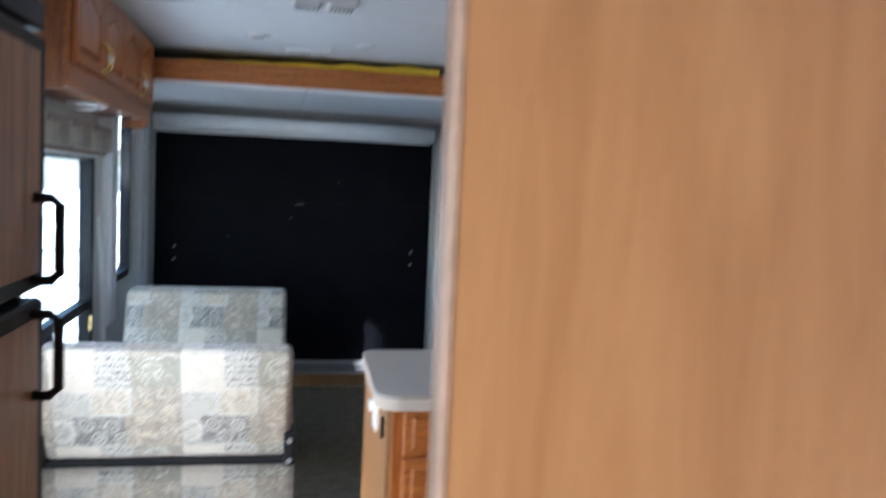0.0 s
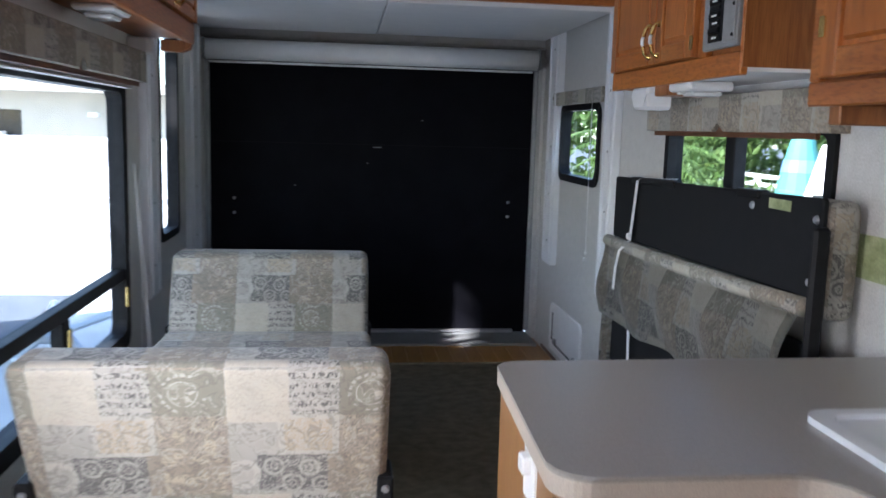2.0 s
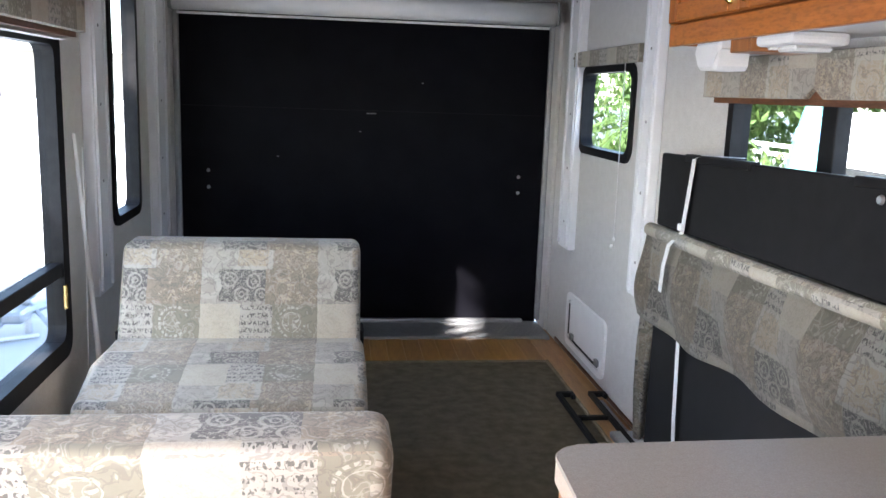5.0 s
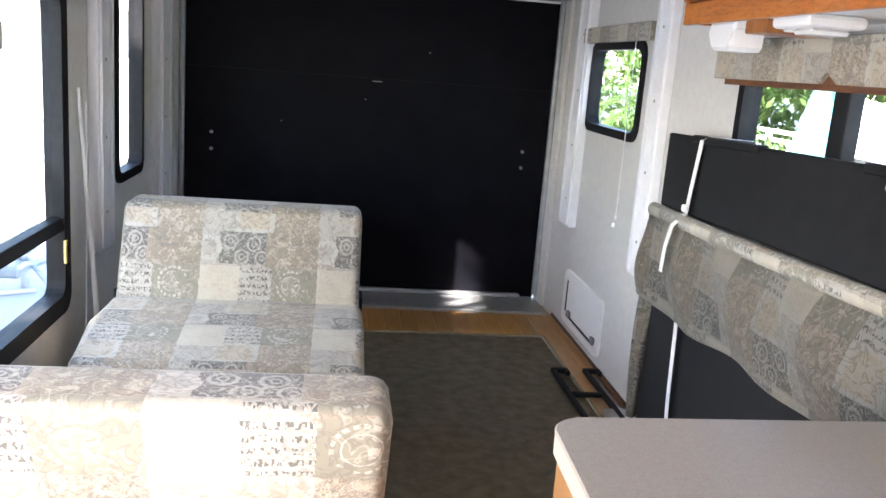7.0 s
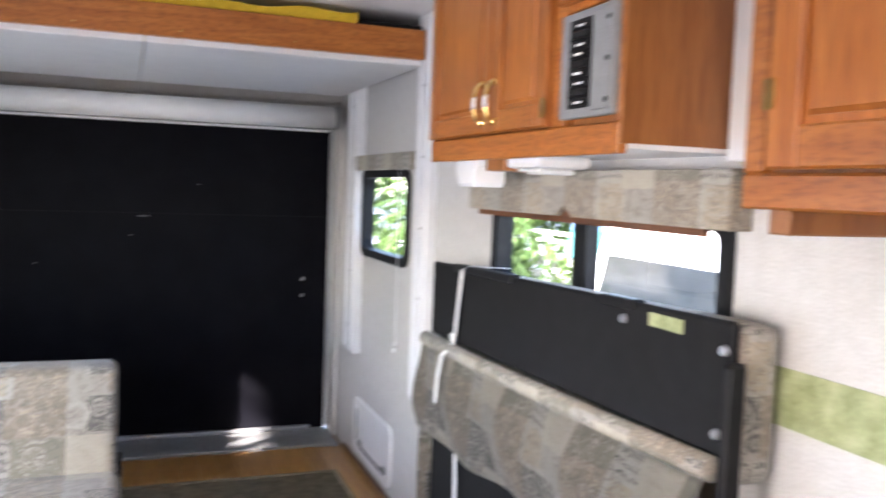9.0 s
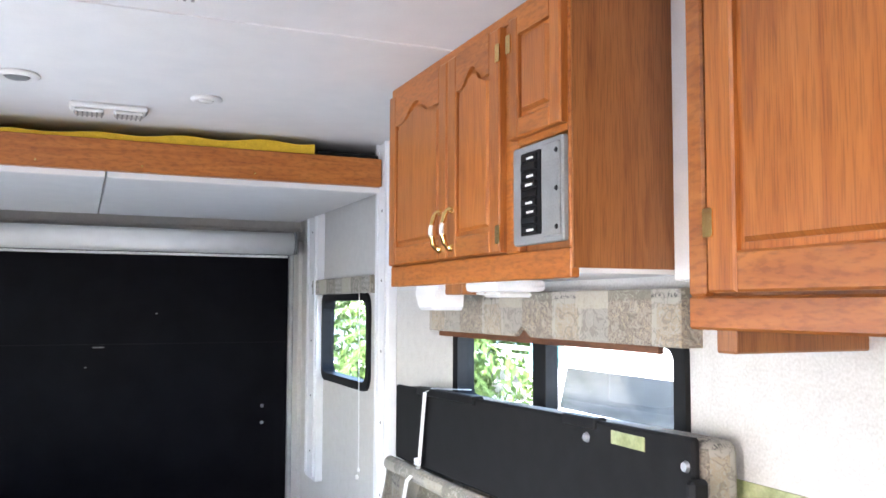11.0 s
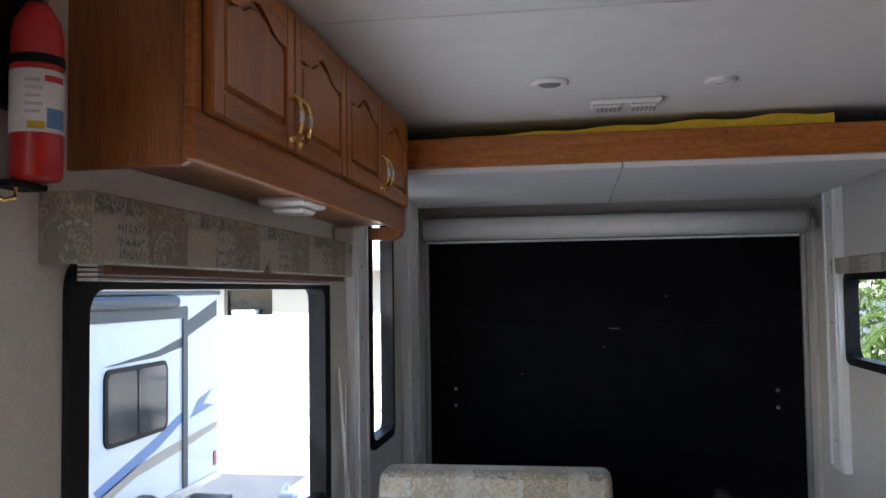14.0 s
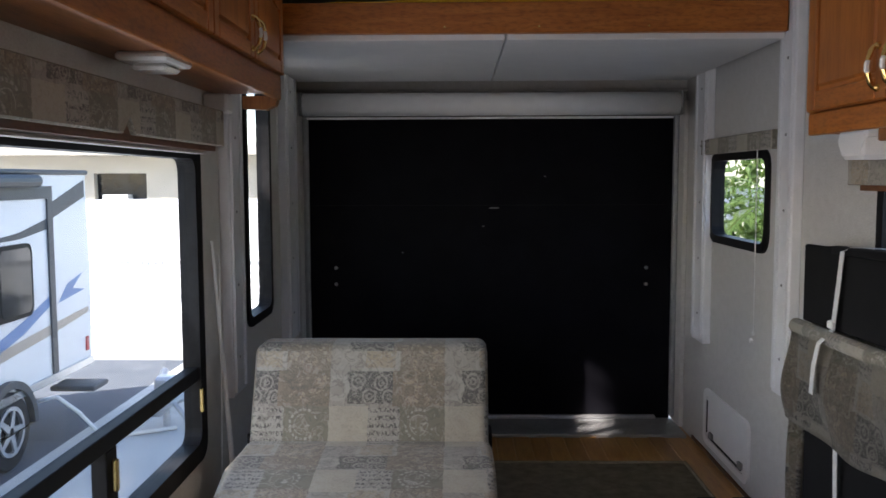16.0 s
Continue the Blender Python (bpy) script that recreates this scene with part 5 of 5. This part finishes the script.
part("bumper", boxes((TX - 2.2, TX - 0.1, TYb + 0.05, TYb + 0.18, TZa - 0.08, TZa + 0.02), bev=0.01), M_TRIMG, tr)
part("tail_light", boxes((TX - 0.06, TX + 0.012, TYb - 0.12, TYb - 0.06, -0.35, -0.2)), M_RED, tr)
part("step", boxes((TX - 0.1, TX + 0.35, 9.4, 9.75, TZa - 0.14, TZa - 0.09), bev=0.01), M_TRIMG, tr)
for wy in (7.5, 8.4):
    mwh = frame_x(TX + 0.03, 1) @ Matrix.Translation((wy, GROUND + 0.35, 0))
    wh = part("wheel", lathe(bmesh.new(), [(0.345, -0.22), (0.35, -0.20), (0.35, -0.02), (0.33, 0.0), (0.23, 0.0), (0.22, -0.02)], mwh, 32), M_RUBBER, tr, "black rubber tyre", smooth=False)
    part("rim", ring(bmesh.new(), [(0.225 * math.cos(a), 0.225 * math.sin(a)) for a in (2 * math.pi * i / 30 for i in range(30))], [(0.19 * math.cos(a), 0.19 * math.sin(a)) for a in (2 * math.pi * i / 30 for i in range(30))], -0.02, 0.012, mwh), M_ALU, wh)
    for k in range(5):
        part("spoke", prism(bmesh.new(), [(0.03, -0.035), (0.195, -0.022), (0.195, 0.022), (0.03, 0.035)], -0.01, 0.01, mwh @ Matrix.Rotation(radians(72 * k), 4, "Z")), M_ALU, wh)
    part("wheel_arch", ring(bmesh.new(), [(0.45 * math.cos(a), 0.45 * math.sin(a)) for a in (math.pi * i / 14 for i in range(15))] + [(-0.45, -0.02), (0.45, -0.02)], [(0.38 * math.cos(a), 0.38 * math.sin(a)) for a in (math.pi * i / 14 for i in range(15))] + [(-0.38, -0.02), (0.38, -0.02)], -0.03, 0.03, mwh), M_TRIMG, tr)
hose = thing("water_hose", (-2.6, 8.9, GROUND), "white water hose curving from the trailer to the ground", "hose")
part("hose", tube(bmesh.new(), [(-3.0, 8.95, -0.62), (-2.86, 9.05, -0.6), (-2.7, 9.15, -0.78), (-2.55, 9.2, -0.98), (-2.3, 9.35, GROUND + 0.04), (-1.9, 9.6, GROUND + 0.035)], 0.02, 8), M_STRAP, hose, smooth=True)
hitch = thing("trailer_hitch", (-2.0, 9.9, GROUND), "grey steel trailer tongue with a jack", "hitch")
for s in (-1, 1):
    part("tongue_bar", tube(bmesh.new(), [(-2.05, 9.55, GROUND + 0.27), (-2.0 + s * 0.5, 11.0, GROUND + 0.3)], 0.05, 6), M_STEEL, hitch)
part("coupler", boxes((-2.16, -1.94, 9.3, 9.6, GROUND + 0.22, GROUND + 0.34), bev=0.03), M_STEEL, hitch)
part("jack_post", tube(bmesh.new(), [(-2.05, 9.75, GROUND), (-2.05, 9.75, GROUND + 0.42)], 0.04, 10), M_ALU, hitch)
part("jack_head", boxes((-2.15, -1.95, 9.66, 9.84, GROUND + 0.38, GROUND + 0.54), bev=0.03), M_ALU, hitch)
for a in (0.35, -0.35):
    part("stand_leg", tube(bmesh.new(), [(-2.05, 9.75, GROUND + 0.36), (-2.05 + a, 9.6, GROUND)], 0.025, 8), M_STEEL, hitch)

# yard wall, white box trailer, chain-link fence, building
box_tr = thing("white_container", (-5, 17, GROUND), "large plain white box trailer in the sun", "container")
part("box", boxes((-6.2, 1.0, 16.0, 18.3, GROUND + 0.5, 1.08), bev=0.03), M_GEL, box_tr)
part("skirt", boxes((-6.1, 0.9, 16.1, 18.2, GROUND, GROUND + 0.4998)), M_GEL, box_tr)
part("seam_rail", boxes((-6.2, 1.0, 15.96, 15.9998, 0.02, 0.06)), M_ALU, box_tr)
bld = thing("cream_building", (-6, 26, GROUND), "cream stucco building with a dark window opening and flat eave", "building")
part("wall", holed("y", 25.0, 25.4, -22, 4, GROUND, 2.15, [(-9.3, -7.8, 0.75, 1.65), (-16.5, -14.5, 0.75, 1.65), (-2.6, -1.0, 0.75, 1.65)]), M_STUCCO, bld)
part("side_wall", boxes((3.6, 4, 25.4, 34, GROUND, 2.15), (-22, -21.6, 25.4, 34, GROUND, 2.15), (-22, 4, 33.6, 34, GROUND, 2.15)), M_STUCCO, bld)
part("roof", boxes((-23, 5, 24.2, 35, 2.15, 2.4)), M_STUCCO, bld)
for a, b_ in ((-9.3, -7.8), (-16.5, -14.5), (-2.6, -1.0)):
    wq = part("window", boxes((a, b_, 25.25, 25.3, 0.75, 1.65)), M_TINT, bld)
    part("air_conditioner", boxes((a + 0.3, a + 1.0, 24.85, 25.24, 0.76, 1.05)), M_WHITE, wq)
for lx_ in (-6.0, -9.8, -3.4):
    part("wall_lamp", boxes((lx_, lx_ + 0.25, 24.8, 24.998, 1.5, 1.62)), M_WHITE, bld)
fence = thing("chain_link_fence", (-4, 14.6, GROUND), "galvanised chain-link fence with steel posts", "fence")
for k in range(10):
    part("post", tube(bmesh.new(), [(-12 + k * 1.6, 14.6, GROUND), (-12 + k * 1.6, 14.6, GROUND + 1.3)], 0.022, 8), M_GEL, fence)
part("top_rail", tube(bmesh.new(), [(-12, 14.6, GROUND + 1.28), (2.4, 14.6, GROUND + 1.28)], 0.016, 8), M_GEL, fence)
bm = bmesh.new()
for k in range(130):
    x = -12 + k * 0.11
    for s in (-1, 1):
        a = Vector((x, 14.6 + s * 0.004, GROUND + 0.05))
        b_ = Vector((x + s * 0.9, 14.6 + s * 0.004, GROUND + 1.25))
        d = Vector((0.006, 0, 0))
        vs = [bm.verts.new(p) for p in (a - d, a + d, b_ + d, b_ - d)]
        bm.faces.new(vs)
tagged(part("mesh_wires", bm, M_STEEL, fence), kind="stuff")

# east side: drive, low white fence, parked car, shrubs and trees
struct(part("pavement", boxes((3.4, 30, -8, 40, GROUND, GROUND + 0.02)), M_CONC), "sunlit pale concrete drive", "pavement")
wf = thing("white_fence", (10, 8, GROUND), "low white rail fence with lattice along the drive", "fence")
for k in range(26):
    part("post", boxes((9.95, 10.05, -4 + k * 1.1, -3.9 + k * 1.1, GROUND + 0.02, GROUND + 1.75)), M_GEL, wf)
for zz in (0.5, 0.85, 1.2, 1.5, 1.68):
    part("rail", boxes((9.97, 10.03, -4, 24, GROUND + zz, GROUND + zz + 0.08)), M_GEL, wf)
struct(part("yard_wall", boxes((10.4, 10.6, -6, 30, GROUND, GROUND + 1.2)), M_STUCCO), "low cream yard wall", "wall")


def van(at, label, body_mat):
    c = thing("parked_van", at, label, "van")
    x, y, z = at
    mc = frame_x(x - 0.85, 1)
    side = [(y - 1.72, z + 0.4), (y + 1.72, z + 0.4), (y + 1.76, z + 1.1), (y + 1.3, z + 1.35), (y + 0.75, z + 2.45), (y - 1.6, z + 2.52), (y - 1.74, z + 1.2)]
    part("body", prism(bmesh.new(), side, 0.0, 1.7, mc, 0.06), body_mat, c)
    for s, w0, w1 in ((-1, -0.008, -0.001), (1, 1.701, 1.708)):
        part("side_window", prism(bmesh.new(), [(y - 1.5, z + 1.25), (y + 1.05, z + 1.25), (y + 0.85, z + 1.8), (y - 1.48, z + 1.8)], w0, w1, mc), M_TINT, c)
        for wy in (-1.1, 1.1):
            mm = frame_x(x - 0.85 if s < 0 else x + 0.85, s) @ Matrix.Translation((y + wy, z + 0.33, 0))
            wl = part("wheel", lathe(bmesh.new(), [(0.33, -0.2), (0.33, 0.01), (0.22, 0.014)], mm, 24), M_RUBBER, c)
            part("rim", lathe(bmesh.new(), [(0.2, 0.0142), (0.19, 0.02), (0.05, 0.024)], mm, 20), M_ALU, wl)
    part("headlight", boxes((x - 0.8, x - 0.45, y + 1.70, y + 1.77, z + 0.86, z + 1.0)), M_LENS, c)
    part("headlight", boxes((x + 0.45, x + 0.8, y + 1.70, y + 1.77, z + 0.86, z + 1.0)), M_LENS, c)
    return c


van((8.0, 10.05, GROUND + 0.02), "white parked van with tinted windows on the drive", M_GEL)
tent = thing("market_umbrella", (9.0, 14.55, GROUND), "closed teal and blue umbrella on a pole", "umbrella")
part("pole", tube(bmesh.new(), [(9.0, 14.55, GROUND + 0.02), (9.0, 14.55, 1.9)], 0.03, 8), M_ALU, tent)
part("canopy", lathe(bmesh.new(), [(0.42, 0), (0.36, 0.35), (0.22, 1.0), (0.05, 1.5)], Matrix.Translation((9.0, 14.55, 0.35)), 14), M_TEAL, tent)
part("band", lathe(bmesh.new(), [(0.335, 0.50), (0.30, 0.72)], Matrix.Translation((9.0, 14.55, 0.352)), 14), M_BLUE, tent)


def leaf_cloud(bm, c, r, n, size, rnd):
    for _ in range(n):
        d = Vector((rnd.gauss(0, 1), rnd.gauss(0, 1), rnd.gauss(0, 1))).normalized() * r * (0.55 + 0.45 * rnd.random())
        p = Vector(c) + Vector((d.x, d.y, d.z * 0.8))
        q = Euler((rnd.uniform(0, 6.3), rnd.uniform(0, 6.3), rnd.uniform(0, 6.3))).to_matrix()
        s = size * rnd.uniform(0.6, 1.4)
        vs = [bm.verts.new(p + q @ Vector(k)) for k in ((-s, 0, 0), (0, -s * 0.45, 0.1 * s), (s, 0, 0), (0, s * 0.45, 0.1 * s))]
        bm.faces.new(vs)


def tree(at, h, r, seed, label="broad green tree with a leafy crown"):
    rnd = random.Random(seed)
    t = thing("tree", at, label, "tree", "trees behind the fence")
    x, y, z = at
    bm = bmesh.new()
    tube(bm, [(x, y, z), (x + 0.1, y + 0.05, z + h * 0.3), (x - 0.05, y + 0.1, z + h * 0.6)], [0.2, 0.15, 0.09], 8)
    cs = []
    for k in range(9):
        a = rnd.uniform(0, 6.28)
        e = Vector((x + r * 0.7 * math.cos(a) * rnd.uniform(0.3, 1), y + r * 0.7 * math.sin(a) * rnd.uniform(0.3, 1), z + h * rnd.uniform(0.45, 0.95)))
        tube(bm, [(x, y + 0.06, z + h * 0.42), tuple((Vector((x, y, z + h * 0.5)) + e) / 2), tuple(e)], [0.07, 0.05, 0.02], 6)
        cs.append(e)
    part("trunk", bm, M_BARK, t)
    bm = bmesh.new()
    for e in cs:
        leaf_cloud(bm, e, r * rnd.uniform(0.3, 0.48), 330, 0.13, rnd)
    part("crown", bm, M_LEAF, t)


for i, (x, y, h, r) in enumerate(((13, 2.5, 4.8, 2.4), (12.6, 6.0, 5.2, 2.6), (13, 9.5, 5.0, 2.5), (12.4, 13.5, 5.4, 2.8), (13, 18, 5.5, 3.0), (9.4, 19.5, 4.6, 2.4), (13.5, 23, 5.5, 3.0))):
    tree((x, y, GROUND), h, r, 40 + i)
# unseen tree, added only to keep the sun out of the west windows
rnd = random.Random(21)
sun_block_at = Vector((-5.8, 0.8, 6.75))
sun_block_tree = thing("tree", (-7.4, 0.2, GROUND), "unseen dense tree added to block the sun", "tree")
bm = tube(bmesh.new(), [(-7.4, 0.2, GROUND), (-7.2, 0.3, 1.5), (-6.6, 0.6, 4.6), (-6.0, 0.8, 7.0)], [0.35, 0.28, 0.2, 0.08], 10)
part("trunk", bm, M_BARK, sun_block_tree)
for k in range(5):
    e = sun_block_at + Vector((rnd.uniform(-1, 1), rnd.uniform(-2.2, 2.2), rnd.uniform(-0.5, 1)))
    part("limb", tube(bmesh.new(), [(-6.6, 0.6, 4.6), tuple((Vector((-6.6, 0.6, 5.0)) + e) / 2), tuple(e)], [0.12, 0.08, 0.03], 6), M_BARK, sun_block_tree)
bm = bmesh.new()
for k in range(46):
    c = sun_block_at + Vector((rnd.uniform(-1.3, 1.3), rnd.uniform(-3.4, 2.6), rnd.uniform(-1.6, 1.8)))
    leaf_cloud(bm, c, rnd.uniform(0.6, 1.0), 420, 0.14, rnd)
# leaves cut out to shape one sunbeam onto the threshold and ramp door
side_u = SUN_DIR.cross(Vector((0, 0, 1))).normalized()
side_v = side_u.cross(SUN_DIR)
beam = [(Vector((1.79, 6.22, 0.03)).lerp(Vector((1.84, 6.24, 0.31)), k / 8), 0.125 - 0.05 * k / 8) for k in range(9)]
beam += [(Vector((1.79, 6.22, 0.03)).lerp(Vector((1.83, 5.86, 0.0)), k / 6), 0.125 - 0.02 * k / 6) for k in range(7)]
beam = [(p.dot(side_u), p.dot(side_v), r * r) for p, r in beam]


def in_beam(p):
    u, v = p.dot(side_u), p.dot(side_v)
    return any((u - a) ** 2 + (v - b_) ** 2 < r2 for a, b_, r2 in beam)


loose = [f for f in bm.faces if in_beam(f.calc_center_median())]
bmesh.ops.delete(bm, geom=loose, context="FACES")
part("crown", bm, M_LEAF, sun_block_tree)
rnd = random.Random(7)
hedge = tagged(new("hedge"), "dense green shrubs behind the fence", "shrubs", "", "stuff")
hedge.matrix_basis = Matrix.Translation((11.3, 8, GROUND))
bm = bmesh.new()
for k in range(26):
    leaf_cloud(bm, (4.2 + k * 0.2, 17.6 + rnd.uniform(-0.8, 0.8), GROUND + rnd.uniform(0.4, 3.6)), rnd.uniform(0.6, 1.0), 260, 0.11, rnd)
for k in range(38):
    leaf_cloud(bm, (11.3 + rnd.uniform(-0.3, 0.4), -5 + k * 0.85, GROUND + rnd.uniform(0.8, 2.2)), rnd.uniform(0.5, 0.95), 210, 0.10, rnd)
part("leaves", bm, M_LEAF, hedge)

# palm seen through the small window
palm = thing("palm_tree", (6.2, 14.8, GROUND), "green palm with arching fronds", "palm tree")
part("trunk", tube(bmesh.new(), [(6.2, 14.8, GROUND), (6.25, 14.8, 0.2), (6.2, 14.85, 1.1)], [0.2, 0.16, 0.15], 10), M_BARK, palm)
for k in range(22):
    a = k * 2.4
    up = 0.9 - 1.5 * (k / 22)
    bm = bmesh.new()
    L = 1.7
    pts = [Vector((6.2, 14.85, 1.1)) + Vector((math.cos(a) * L * t, math.sin(a) * L * t, L * (up * t - 0.75 * t * t))) for t in (i / 12 for i in range(13))]
    tube(bm, pts, 0.012, 5)
    side = Vector((-math.sin(a), math.cos(a), 0))
    for i, p in enumerate(pts[2:]):
        for s in (-1, 1):
            for j in range(2):
                b0 = p + Vector((0, 0, 0)) + (pts[min(i + 3, 12)] - p) * (j * 0.5)
                tip = b0 + side * s * 0.45 * (1 - i / 14) + Vector((math.cos(a) * 0.18, math.sin(a) * 0.18, -0.14))
                w = Vector((math.cos(a), math.sin(a), 0)) * 0.018
                bm.faces.new([bm.verts.new(q) for q in (b0 - w, b0 + w, tip)])
    part("frond", bm, M_LEAF, palm)

# floor planks where the carpet leaves the floor bare
bm = boxes((-0.0475, 0.0475, -1.0, 1.0, -0.0115, -0.0005), bev=0.0015)
plank = part("plank", bm, M_FLOOR, floor)
plank.matrix_parent_inverse = Matrix.Identity(4)
k = 0
for i in range(23):
    for yc in (0.86, 2.865, 4.87):
        px, py = XL + 0.05 + i * 0.0965, yc + (0.012 if i % 2 else 0)
        if px > XR - 0.05:
            continue
        o = plank if k == 0 else plank.copy()
        if k:
            scene.collection.objects.link(o)
        o.matrix_basis = Matrix.Translation((px, py, 0))
        k += 1
